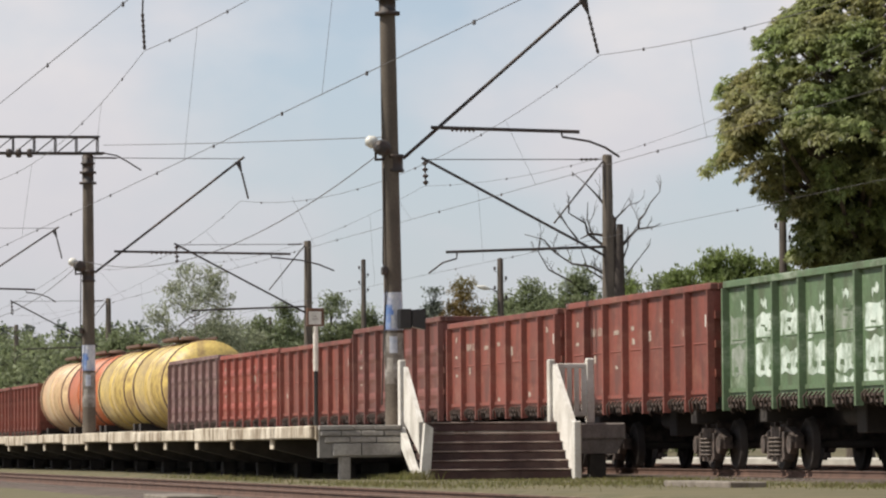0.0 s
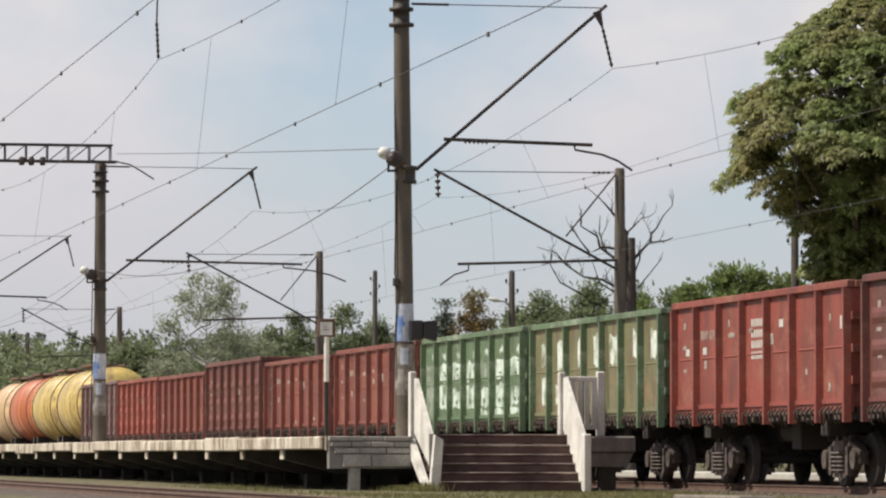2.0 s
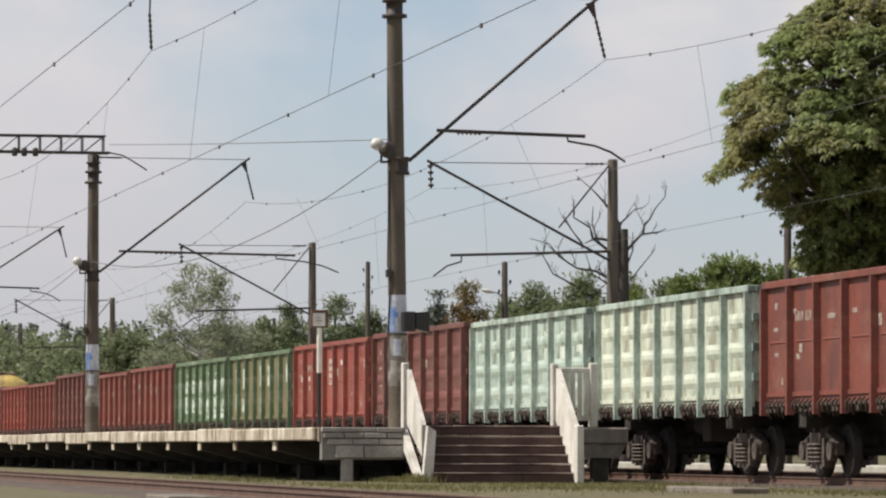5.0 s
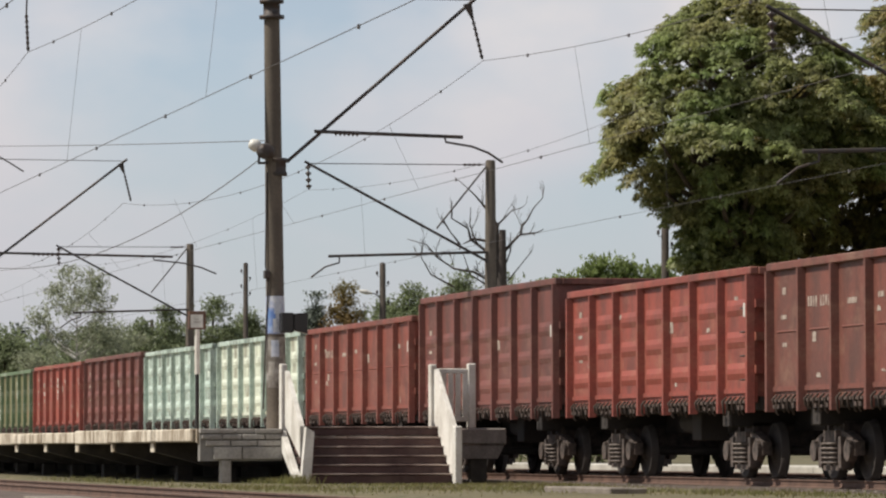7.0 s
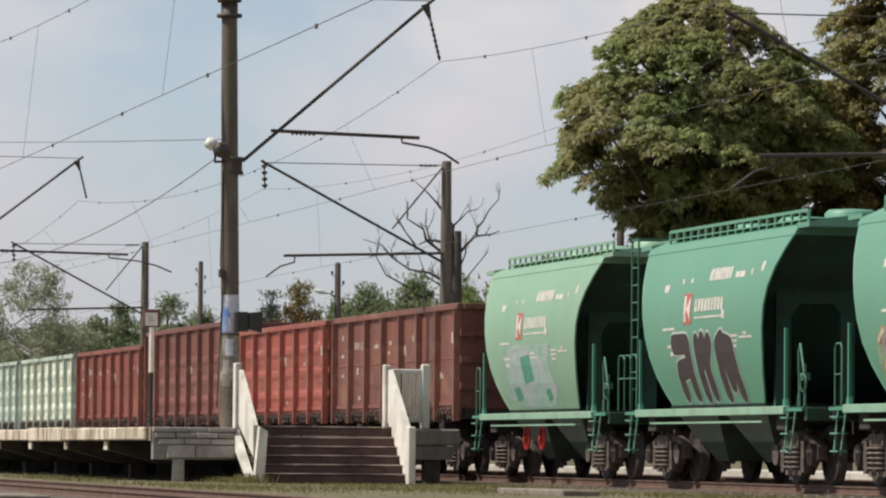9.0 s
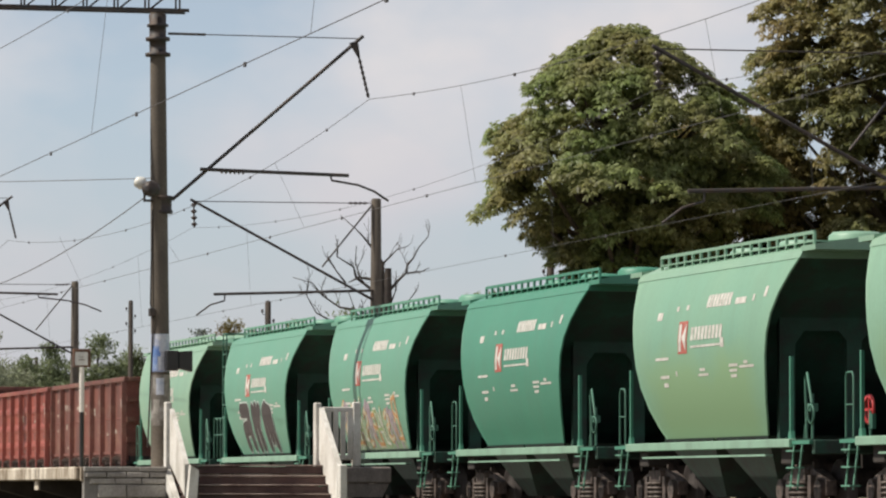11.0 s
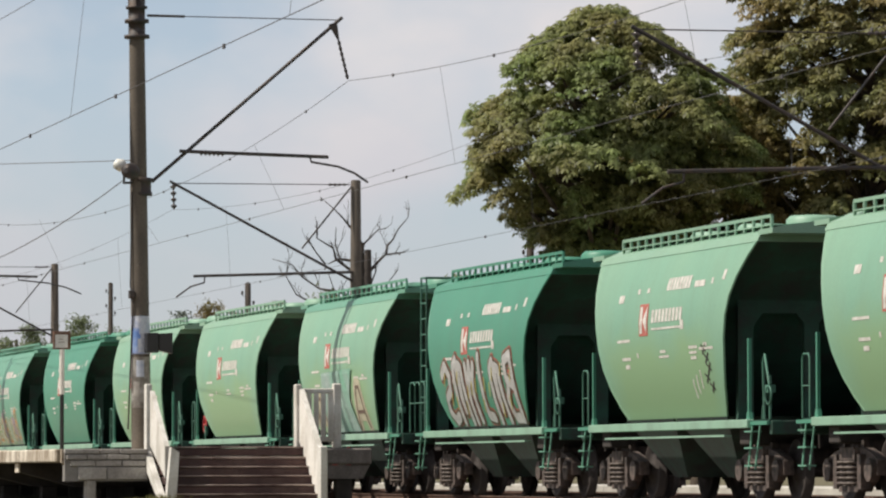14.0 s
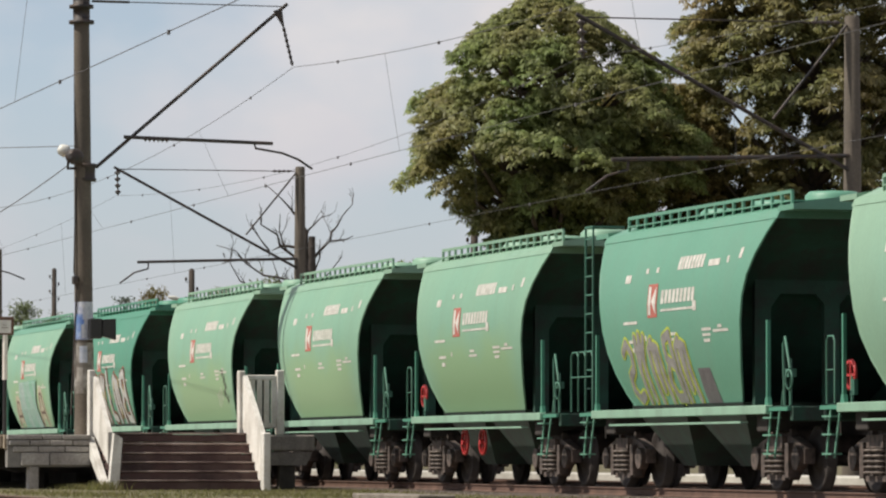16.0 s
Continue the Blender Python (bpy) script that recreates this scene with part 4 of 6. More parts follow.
def hopper(y0, label, paint, seed=0, graffiti="", ladder=False, faded=False, valves=False):
    """Barrel-sided covered hopper: side sheets, sloping dark ends, roof, roof walk, posts, sill, rails, bogies."""
    w = thing("hopper_wagon", label, "freight wagon", "freight train wagons", pose(TRACK_X, y0, 0))
    WAGONS.append((w, y0))
    rnd = random.Random(seed)
    nm = paint.name

    def sides():
        s = Shape()
        n = 10
        for sx in (-1, 1):
            vs = [(sx * hw, -hl + 2 * hl * j / n, z) for z, hl, hw in HOP for j in range(n + 1)]
            s.add(vs, [(i * (n + 1) + j, (i + 1) * (n + 1) + j, (i + 1) * (n + 1) + j + 1, i * (n + 1) + j + 1) if sx < 0 else
                       (i * (n + 1) + j, i * (n + 1) + j + 1, (i + 1) * (n + 1) + j + 1, (i + 1) * (n + 1) + j) for i in range(len(HOP) - 1) for j in range(n)], None, True)
        # rolled lip along the ends of each sheet
        for sx in (-1, 1):
            for sy in (-1, 1):
                s.tube([(sx * (hw - 0.01), sy * hl, z) for z, hl, hw in HOP], 0.02, 6)
        return s.mesh("side_sheet", sheet)
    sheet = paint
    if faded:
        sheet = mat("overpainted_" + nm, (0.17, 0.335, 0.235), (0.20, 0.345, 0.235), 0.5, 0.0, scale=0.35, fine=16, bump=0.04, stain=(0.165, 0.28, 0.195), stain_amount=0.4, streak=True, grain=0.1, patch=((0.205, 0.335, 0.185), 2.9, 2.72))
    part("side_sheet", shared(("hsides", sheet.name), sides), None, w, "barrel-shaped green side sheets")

    # stained end green, darkened in colour for the shade under the roof overhang
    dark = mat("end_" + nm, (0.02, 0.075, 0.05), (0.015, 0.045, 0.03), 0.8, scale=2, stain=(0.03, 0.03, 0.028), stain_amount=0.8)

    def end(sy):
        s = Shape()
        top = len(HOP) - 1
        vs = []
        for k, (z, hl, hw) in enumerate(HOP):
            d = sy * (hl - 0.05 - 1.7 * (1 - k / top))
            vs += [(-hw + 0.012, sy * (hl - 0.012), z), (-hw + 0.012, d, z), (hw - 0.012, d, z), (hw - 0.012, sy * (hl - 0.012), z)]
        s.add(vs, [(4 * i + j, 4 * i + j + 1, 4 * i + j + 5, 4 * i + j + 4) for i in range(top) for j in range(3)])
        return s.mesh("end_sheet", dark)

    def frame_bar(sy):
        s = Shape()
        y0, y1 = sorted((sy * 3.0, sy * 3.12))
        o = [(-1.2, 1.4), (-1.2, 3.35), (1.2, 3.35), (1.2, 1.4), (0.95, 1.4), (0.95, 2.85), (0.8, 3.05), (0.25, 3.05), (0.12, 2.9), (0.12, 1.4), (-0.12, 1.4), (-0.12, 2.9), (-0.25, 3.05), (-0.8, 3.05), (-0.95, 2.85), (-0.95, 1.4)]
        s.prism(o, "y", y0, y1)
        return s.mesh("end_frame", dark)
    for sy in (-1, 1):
        part("end_sheet", shared(("hend", nm, sy), lambda: end(sy)), None, w, "sloping end sheet, green darkened for shade")
        part("end_frame", shared(("hefr", nm, sy), lambda: frame_bar(sy)), None, w, "twin-arched end frame, green darkened for shade")

    def roof():
        s = Shape()
        o = [(-1.30, 4.10), (-1.24, 4.22), (-0.9, 4.36), (0, 4.45), (0.9, 4.36), (1.24, 4.22), (1.30, 4.10), (1.1, 4.1), (-1.1, 4.1)]
        s.prism(o, "y", -4.43, 4.43)
        return s.mesh("roof", paint)
    part("roof", shared(("hroof", nm), roof), None, w)
    for sy in (-1, 1):
        part("end_overhang", shared(("hover", nm), lambda: Shape().prism([(-1.25, 4.28), (0, 4.47), (1.25, 4.28), (1.25, 4.2), (-1.25, 4.2)], "y", -0.35, 0.35).mesh("end_overhang", paint)), None, w, "", pose(0, sy * 4.7, 0))

    def roofwalk():
        s = Shape()
        s.box(-1.12, -1.08, -4.1, 4.1, 4.46, 4.51).box(-1.12, -0.7, -4.1, 4.1, 4.34, 4.36)
        for i in range(19):
            y = -4.1 + 8.2 * i / 18
            s.box(-1.12, -1.08, y - 0.025, y + 0.025, 4.28, 4.48)
        return s.mesh("roof_walk", paint)
    part("roof_walk", shared(("hwalk", nm), roofwalk), None, w, "green roof walkway edge", pose(0, -0.45, 0))
    for y in (-2.6, 0, 2.6):
        part("roof_hatch", shared(("hatch", nm), lambda: Shape().lathe([(0.42, 4.36), (0.42, 4.54), (0.36, 4.6), (0.05, 4.62)], "z", 16).mesh("roof_hatch", paint)), None, w, "", pose(0.2, y, 0))

    for sx in (-1, 1):
        part("side_sill", shared("hsill", lambda: Shape().box(-0.06, 0.06, -4.5, 4.5, 1.255, 1.385, c=0.01).mesh("side_sill", SILL)), None, w, "green side sill, paled for the sun it catches", pose(sx * 1.44, 0, 0))
        part("sill_strip", shared("hstrip", lambda: Shape().box(-0.06, 0.06, -3.4, 3.4, 1.13, 1.16).mesh("sill_strip", SILL)), None, w, "", pose(sx * 1.46, 0, 0))
    for sx in (-1, 1):
        for sy in (-1, 1):
            part("deck_edge", shared(("hedge", nm), lambda: Shape().box(-0.03, 0.03, -0.42, 0.42, 1.30, 1.355).mesh("deck_edge", HG["c"])), None, w, "deep green deck edge", pose(sx * 1.42, sy * 4.93, 0))
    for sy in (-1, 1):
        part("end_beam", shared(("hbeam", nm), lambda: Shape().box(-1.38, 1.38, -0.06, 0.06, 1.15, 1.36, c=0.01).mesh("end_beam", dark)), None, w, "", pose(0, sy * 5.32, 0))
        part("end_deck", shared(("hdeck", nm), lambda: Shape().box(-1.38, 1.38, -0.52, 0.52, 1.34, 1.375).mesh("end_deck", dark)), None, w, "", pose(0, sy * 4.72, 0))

    def post():
        return Shape().box(-0.025, 0.025, -0.03, 0.03, 1.4, 2.62).prism([(-0.05, 1.5), (0.05, 1.5), (0.12, 1.27), (-0.12, 1.27)], "x", -0.03, 0.03).mesh("end_post", HG["c"])
    for sx in (-1, 1):
        for sy in (-1, 1):
            part("end_post", shared(("hpost", nm), post), None, w, "", pose(sx * 1.42, sy * 4.4, 0))

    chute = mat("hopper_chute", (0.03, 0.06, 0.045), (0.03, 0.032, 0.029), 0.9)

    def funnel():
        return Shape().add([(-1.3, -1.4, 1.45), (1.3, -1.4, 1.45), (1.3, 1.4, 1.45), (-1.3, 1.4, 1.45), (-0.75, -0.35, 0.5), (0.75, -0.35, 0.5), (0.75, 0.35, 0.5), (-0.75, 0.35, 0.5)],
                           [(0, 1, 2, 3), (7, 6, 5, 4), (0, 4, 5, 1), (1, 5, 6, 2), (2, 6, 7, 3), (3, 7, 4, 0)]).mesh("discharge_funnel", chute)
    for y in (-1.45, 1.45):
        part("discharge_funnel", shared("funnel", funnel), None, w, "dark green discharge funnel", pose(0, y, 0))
    part("centre_sill", shared("hcs", lambda: Shape().box(-0.25, 0.25, -5.4, 5.4, 0.95, 1.3).mesh("centre_sill", M_UNDER)), None, w)
    for y in (-3.9, 3.9):
        part("bolster", shared("hbol", lambda: Shape().box(-1.35, 1.35, -0.25, 0.25, 1.0, 1.35, c=0.02).mesh("bolster", M_UNDER)), None, w, "", pose(0, y, 0))
    for y in (-3.9, 3.9):
        bogie(w, y)
    coupler(w, 6.0)

    # end platform rails, steps, brake gear
    def rail_frame():
        s = Shape()
        for u in (0.0, 0.42, 0.84):
            s.tube([(-1.4, u, 1.38), (-1.4, u, 2.28), (-1.4, u + 0.08, 2.36), (-1.4, u + 0.34, 2.36), (-1.4, u + 0.42, 2.28), (-1.4, u + 0.42, 1.38)], 0.015, 6)
        s.tube([(-1.4, 0, 1.95), (-1.4, 1.26, 1.95)], 0.014, 6)
        return s.mesh("handrail", LADDER)

    def steps():
        s = Shape()
        for u in (-0.2, 0.2):
            s.tube([(-1.42, u, 1.35), (-1.5, u * 0.85, 0.62)], 0.017, 6)
        for z in (0.68, 0.95, 1.2):
            s.box(-1.56, -1.4, -0.19, 0.19, z - 0.012, z + 0.012)
        return s.mesh("footstep", HG["a"])

    def brake():
        s = Shape()
        s.tube([(-1.35, 0, 1.38), (-1.35, 0, 2.05)], 0.022, 6).tube([(-1.4, 0.12, 1.38), (-1.4, 0.18, 2.25), (-1.4, 0.1, 2.36), (-1.4, -0.12, 1.9)], 0.02, 6)
        s.box(-1.42, -1.3, -0.12, 0.04, 1.78, 1.9).lathe([(0.13, -0.012), (0.155, -0.012), (0.155, 0.012), (0.13, 0.012), (0.13, -0.012)], "x", 14, (-1.42, -0.14, 1.74), caps=False).tube([(-1.4, -0.02, 1.8), (-1.4, 0.2, 1.55), (-1.4, 0.24, 1.38)], 0.014, 5)
        return s.mesh("brake_stand", LADDER)
    if ladder:
        part("handrail", shared(("hrail", nm), rail_frame), None, w, "green tube handrail", pose(0, 4.75, 0))

        def lad():
            s = Shape()
            for u in (-0.22, 0.22):
                s.box(-1.15, -1.12, u - 0.016, u + 0.016, 1.4, 4.44)
            for i in range(9):
                s.box(-1.145, -1.125, -0.2, 0.2, 1.75 + i * 0.31, 1.775 + i * 0.31)
            s.box(-1.15, -0.6, -0.24, 0.24, 4.42, 4.45)
            return s.mesh("ladder", LADDER)
        part("ladder", shared(("hlad", nm), lad), None, w, "tall green ladder", pose(-0.1, 5.5, 0))
    part("brake_stand", shared(("hbrk", nm), brake), None, w, "green hand brake stand", pose(0, -5.2, 0))
    if not ladder:
        part("handrail", shared(("hrail2", nm), lambda: Shape().tube([(-1.4, 0, 1.38), (-1.4, 0, 2.25), (-1.4, 0.06, 2.32), (-1.4, 0.28, 2.32), (-1.4, 0.34, 2.25), (-1.4, 0.34, 1.38)], 0.015, 6).tube([(-1.4, 0, 1.85), (-1.4, 0.34, 1.85)], 0.013, 6).mesh("handrail", LADDER)), None, w, "", pose(0, 4.85, 0))
    for y in (-4.75, 4.75):
        part("footstep", shared("hstep", steps), None, w, "", pose(0, y, 0))
    if seed in (75, 80, 82):
        part("brake_wheel", shared("hbwheel", lambda: Shape().lathe([(0.18, -0.02), (0.22, -0.02), (0.22, 0.02), (0.18, 0.02), (0.18, -0.02)], "x", 20, caps=False).box(-0.012, 0.012, -0.18, 0.18, -0.018, 0.018).box(-0.012, 0.012, -0.018, 0.018, -0.18, 0.18).mesh("brake_wheel", M_REDWHEEL)), None, w, "red hand brake wheel", pose(-1.12, 4.98, 1.78))
        part("wheel_stand", shared("hbstand", lambda: Shape().tube([(0, 0, 1.36), (0, 0, 1.78)], 0.022, 6).box(-0.03, 0.03, -0.16, 0.0, 1.5, 1.72).mesh("wheel_stand", LADDER)), None, w, "", pose(-1.12, 4.92, 0))
    if valves:
        for y in (1.85, 0.6):
            part("handwheel", shared("hwheel", lambda: Shape().lathe([(0.20, -0.02), (0.24, -0.02), (0.24, 0.02), (0.20, 0.02), (0.20, -0.02)], "x", 20, caps=False).box(-0.015, 0.015, -0.2, 0.2, -0.02, 0.02).box(-0.015, 0.015, -0.02, 0.02, -0.2, 0.2).lathe([(0.05, -0.06), (0.05, 0.06)], "x", 10).mesh("handwheel", M_REDWHEEL)), None, w, "bright red discharge handwheel", pose(-1.3, y - 0.6, 0.9))

    # markings lie on the curved sheet
    def skin(z):
        for (za, la, wa), (zb, lb, wb) in zip(HOP, HOP[1:]):
            if za <= z <= zb:
                k = (z - za) / (zb - za)
                return wa + (wb - wa) * k
        return HOP[-1][2]

    def decal(name, poly, material, label="", lift=0.006):
        """A flat patch of (y, z) corners bent onto the side sheet."""
        s = Shape()

        def cut(p, level, above):
            out = []
            for (y1, z1), (y2, z2) in zip(p, p[1:] + p[:1]):
                in1, in2 = (z1 >= level, z2 >= level) if above else (z1 <= level, z2 <= level)
                if in1:
                    out.append((y1, z1))
                if in1 != in2:
                    k = (level - z1) / (z2 - z1)
                    out.append((y1 + (y2 - y1) * k, level))
            return out
        for (za, _, _), (zb, _, _) in zip(HOP, HOP[1:]):
            q = cut(list(poly), za, True)
            q = cut(q, zb, False) if q else q
            if len(q) > 2:
                n = len(q)
                s.add([(-skin(z) - lift, y, z) for y, z in q], [tuple(range(n))])
        if not s.v:
            return None
        return part(name, s, material, w, label)

    def decals(name, polys, material, lift):
        """Overlapping strokes, each a hair above the one before."""
        for k, p in enumerate(polys):
            decal(name, p, material, "", lift + 0.0005 * k)

    def bar(y, z, ln, h, material=M_MARK, name="lettering"):
        decal(name, [(y, z), (y - ln, z), (y - ln, z + h), (y, z + h)], material)
    # red square sign with a white angular figure, and a word-sized row of bars
    SH = -1.25
    bar(2.3 + SH, 2.8, 0.5, 0.52, M_REDMARK, "emblem")
    decal("emblem_figure", [(2.25 + SH, 2.84), (2.12 + SH, 2.84), (2.12 + SH, 3.28), (2.25 + SH, 3.28)], M_MARK, "", 0.010)
    decal("emblem_figure", [(y + SH, z) for y, z in ((2.09, 3.06), (1.86, 2.84), (1.86, 3.28))], M_MARK, "", 0.010)
    y = 1.6 + SH
    for i in range(9):
        bar(y, 3.0, 0.14, 0.21)
        y -= 0.195
    bar(1.6 + SH, 2.88, 1.75, 0.035)
    y = 0.95 + SH
    for i in range(8):
        bar(y, 3.5 + 0.0, 0.13, 0.2)
        y -= 0.165
    for a, z, ln, h in ((3.35, 3.38, 0.3, 0.13), (2.3, 3.5, 0.14, 0.08), (1.75, 3.5, 0.14, 0.08), (-0.9, 3.5, 0.55, 0.1), (-2.35, 3.52, 0.1, 0.1), (-2.9, 3.56, 0.14, 0.16),
                        (3.3, 2.72, 0.75, 0.045), (3.1, 2.42, 0.5, 0.05), (2.95, 2.28, 0.25, 0.07), (2.2, 2.45, 0.08, 0.08), (0.85, 2.5, 0.3, 0.045), (0.95, 2.42, 0.55, 0.04),
                        (-0.75, 2.53, 0.45, 0.045), (-0.75, 2.45, 0.4, 0.04), (-0.8, 2.36, 0.3, 0.05), (-1.85, 2.5, 0.75, 0.04), (-2.1, 2.56, 0.2, 0.05), (-0.35, 2.85, 0.18, 0.15)):
        bar(a + SH * (0.75 if a > -1.5 else 0.3), z, ln, h)

    def capsule(p, q, r):
        """Round-ended stroke between two (y, z) points."""
        t = math.atan2(q[1] - p[1], q[0] - p[0])
        o = [(q[0] + r * math.cos(t + u), q[1] + r * math.sin(t + u)) for u in (-1.57, -0.9, -0.3, 0.3, 0.9, 1.57)]
        o += [(p[0] - r * math.cos(t + u), p[1] - r * math.sin(t + u)) for u in (-1.57, -0.9, -0.3, 0.3, 0.9, 1.57)]
        return [(y, min(3.4, max(1.425, z))) for y, z in o]

    def letter(form, y, z, ln, h, layers, skew=0.0):
        """A swollen sprayed form: layers of (radius, material, name) one over the other; no readable sign."""
        for k, (r, mt, name) in enumerate(layers):
            polys = []
            for line in form:
                pts = [(y - u * ln + skew * v, z + v * h) for u, v in line]
                polys += [capsule(p, q, r) for p, q in zip(pts, pts[1:])]
            decals(name, polys, mt, 0.006 + 0.007 * k)
    HOOK = [[(0.85, 0.82), (0.5, 0.98), (0.18, 0.8), (0.3, 0.55), (0.72, 0.42), (0.8, 0.2), (0.5, 0.04), (0.12, 0.12)]]
    ARCH = [[(0.1, 0.02), (0.14, 0.85), (0.42, 0.98), (0.52, 0.2), (0.6, 0.9), (0.85, 0.85), (0.9, 0.02)]]
    TENT = [[(0.05, 0.02), (0.32, 0.95), (0.6, 0.95), (0.92, 0.02)], [(0.22, 0.38), (0.78, 0.38)]]
    STEM = [[(0.3, 1.0), (0.25, 0.1), (0.7, 0.06)]]
    LOOPS = [[(0.12, 0.02), (0.14, 0.98), (0.65, 0.9), (0.66, 0.62), (0.2, 0.52)], [(0.62, 0.5), (0.86, 0.28), (0.66, 0.04), (0.14, 0.04)]]
    HOOK, LOOPS = [[[(1 - u, v) for u, v in line] for line in form] for form in (HOOK, LOOPS)]
    FORK = [[(0.15, 0.02), (0.2, 0.95)], [(0.2, 0.5), (0.55, 0.98), (0.6, 0.05)], [(0.6, 0.6), (0.9, 0.95)]]
    COMB = [[(0.1, 0.95), (0.85, 0.95), (0.8, 0.05)], [(0.8, 0.52), (0.2, 0.45), (0.15, 0.05)]]

    def spray(name, colour):
        return mat("spray_" + name, colour, tuple(c * 0.72 for c in colour), 0.6, scale=5, fine=24)
    if graffiti == "silver":
        lay = [(0.17, spray("brick_red", (0.34, 0.10, 0.07)), "graffiti_halo"), (0.14, spray("umber", (0.10, 0.075, 0.045)), "graffiti_outline"), (0.095, spray("silver", (0.43, 0.425, 0.41)), "graffiti_fill")]
        for i, form in enumerate((HOOK, ARCH, FORK, STEM, ARCH, LOOPS)):
            letter(form, 2.72 - i * 0.93, 1.52, 0.86, 1.12 + 0.1 * (i % 2), lay, 0.08)
        ochre = spray("ochre", (0.46, 0.40, 0.10))
        for i in range(16):
            y, z = 2.5 - i * 0.33, 1.6 + rnd.uniform(0, 0.8)
            decals("graffiti_dash", [capsule((y, z), (y - 0.1, z + 0.22), 0.025)], ochre, 0.027)
        bar(-2.15, 2.15, 0.62, 0.3, M_REDMARK, "graffiti_tag")
        for i in range(3):
            decal("graffiti_tag_mark", [(-2.22 - i * 0.18, 2.21), (-2.34 - i * 0.18, 2.21), (-2.34 - i * 0.18, 2.39), (-2.22 - i * 0.18, 2.39)], M_MARK, "", 0.012)
    if graffiti == "yellow":
        lay = [(0.115, spray("acid_yellow", (0.47, 0.55, 0.06)), "graffiti_outline"), (0.075, spray("mauve_grey", (0.26, 0.25, 0.235)), "graffiti_fill")]
        for i, form in enumerate((HOOK, FORK, ARCH, LOOPS, ARCH)):
            letter(form, 2.5 - i * 0.7, 1.5, 0.66, 0.95 + 0.1 * (i % 2), lay, 0.18)
        decal("paint_patch", [(-1.15, 1.45), (-1.85, 1.45), (-1.75, 1.98), (-1.15, 1.98)], spray("dark_mauve", (0.13, 0.12, 0.125)), "dark grey block", 0.006)
    if graffiti == "black":
        lay = [(0.215, spray("pale_outline", (0.45, 0.50, 0.47)), "graffiti_outline"), (0.175, spray("black", (0.045, 0.034, 0.034)), "graffiti_fill")]
        for i, form in enumerate((COMB, FORK, ARCH)):
            letter(form, 1.75 - i * 1.3, 1.62, 1.05, 0.9, lay, 0.08)
    if graffiti == "colour":
        tints = [spray(n, c) for n, c in (("rust_orange", (0.48, 0.24, 0.09)), ("cream", (0.52, 0.48, 0.34)), ("moss", (0.24, 0.33, 0.14)), ("mauve", (0.36, 0.30, 0.33)), ("chalk", (0.58, 0.57, 0.52)))]
        decal("graffiti_ground", [(2.75, 1.44), (-2.6, 1.44), (-2.7, 2.0), (-1.2, 2.25), (0.6, 2.1), (2.0, 2.35), (2.8, 2.2)], spray("dull_moss", (0.25, 0.33, 0.21)), "", 0.003)
        forms = (HOOK, ARCH, LOOPS, TENT, STEM)
        for i in range(13):
            letter(forms[i % 5], 2.75 - i * 0.4, 1.48 + rnd.uniform(0, 0.15), rnd.uniform(0.5, 0.9), rnd.uniform(0.6, 1.0), [(0.075, tints[(i * 3) % 5], "graffiti_outline"), (0.035, tints[(i * 2 + 1) % 5], "graffiti_fill")], rnd.uniform(-0.2, 0.3))
    if graffiti == "brown":
        lay = [(0.19, spray("faded_cream", (0.43, 0.40, 0.29)), "graffiti_fill"), (0.035, spray("brown_line", (0.13, 0.08, 0.06)), "graffiti_outline")]
        for i, form in enumerate((TENT, STEM, ARCH, TENT)):
            letter(form, 2.6 - i * 1.3, 1.5, 1.0, 0.7 + 0.2 * (i == 3), lay, -0.15)
    if graffiti == "patches":
        pm = mat("faded_pink_patch", (0.29, 0.36, 0.34), (0.17, 0.34, 0.25), 0.8, scale=0.9, fine=8, stain=(0.36, 0.34, 0.38), stain_amount=0.8)
        dk = mat("darker_green_patch", (0.045, 0.22, 0.14), (0.07, 0.26, 0.17), 0.6, scale=2)
        decal("paint_patch", [(2.5, 1.75), (1.6, 1.5), (-1.0, 1.48), (-1.7, 1.8), (-1.3, 2.3), (-1.6, 2.7), (0.1, 2.65), (1.0, 2.72), (2.2, 2.6), (2.0, 2.2)], pm, "dull pinkish overpainted patch", 0.004)
        for a, z0, z1, ln in ((0.75, 1.95, 2.5, 0.75), (-0.75, 1.6, 1.85, 0.4), (1.75, 1.62, 1.9, 0.5)):
            decal("paint_patch", [(a, z0), (a - ln, z0 + 0.05), (a - ln + 0.06, z1), (a + 0.06, z1 - 0.05)], dk, "fresh green touch-up", 0.008)
    if graffiti in ("grey", "brown"):
        pm = mat("grey_overpaint", (0.26, 0.33, 0.31), (0.14, 0.31, 0.22), 0.8, scale=0.9, fine=10)
        decal("paint_patch", [(1.6, 1.44), (-1.3, 1.44), (-1.1, 2.1), (-1.6, 2.75), (1.3, 2.7), (1.5, 2.2)], pm, "grey overpainted patch", 0.03)
    if graffiti == "scrawl":
        for a in (0.0, 0.22, 0.46):
            bar(-1.6 - a, 1.75 + a * 0.3, 0.05, 0.3, M_MARK, "scrawl")
        for i in range(5):
            yy, zz = -2.3 - rnd.uniform(0, 0.22), 1.85 + i * 0.15
            decal("scrawl", [(yy, zz), (yy - 0.2, zz + 0.16), (yy - 0.24, zz + 0.13), (yy - 0.04, zz - 0.04)], M_IRON)
            decal("scrawl", [(yy - 0.2, zz), (yy + 0.02, zz + 0.11), (yy + 0.0, zz + 0.14), (yy - 0.22, zz + 0.04)], M_IRON)
    return w


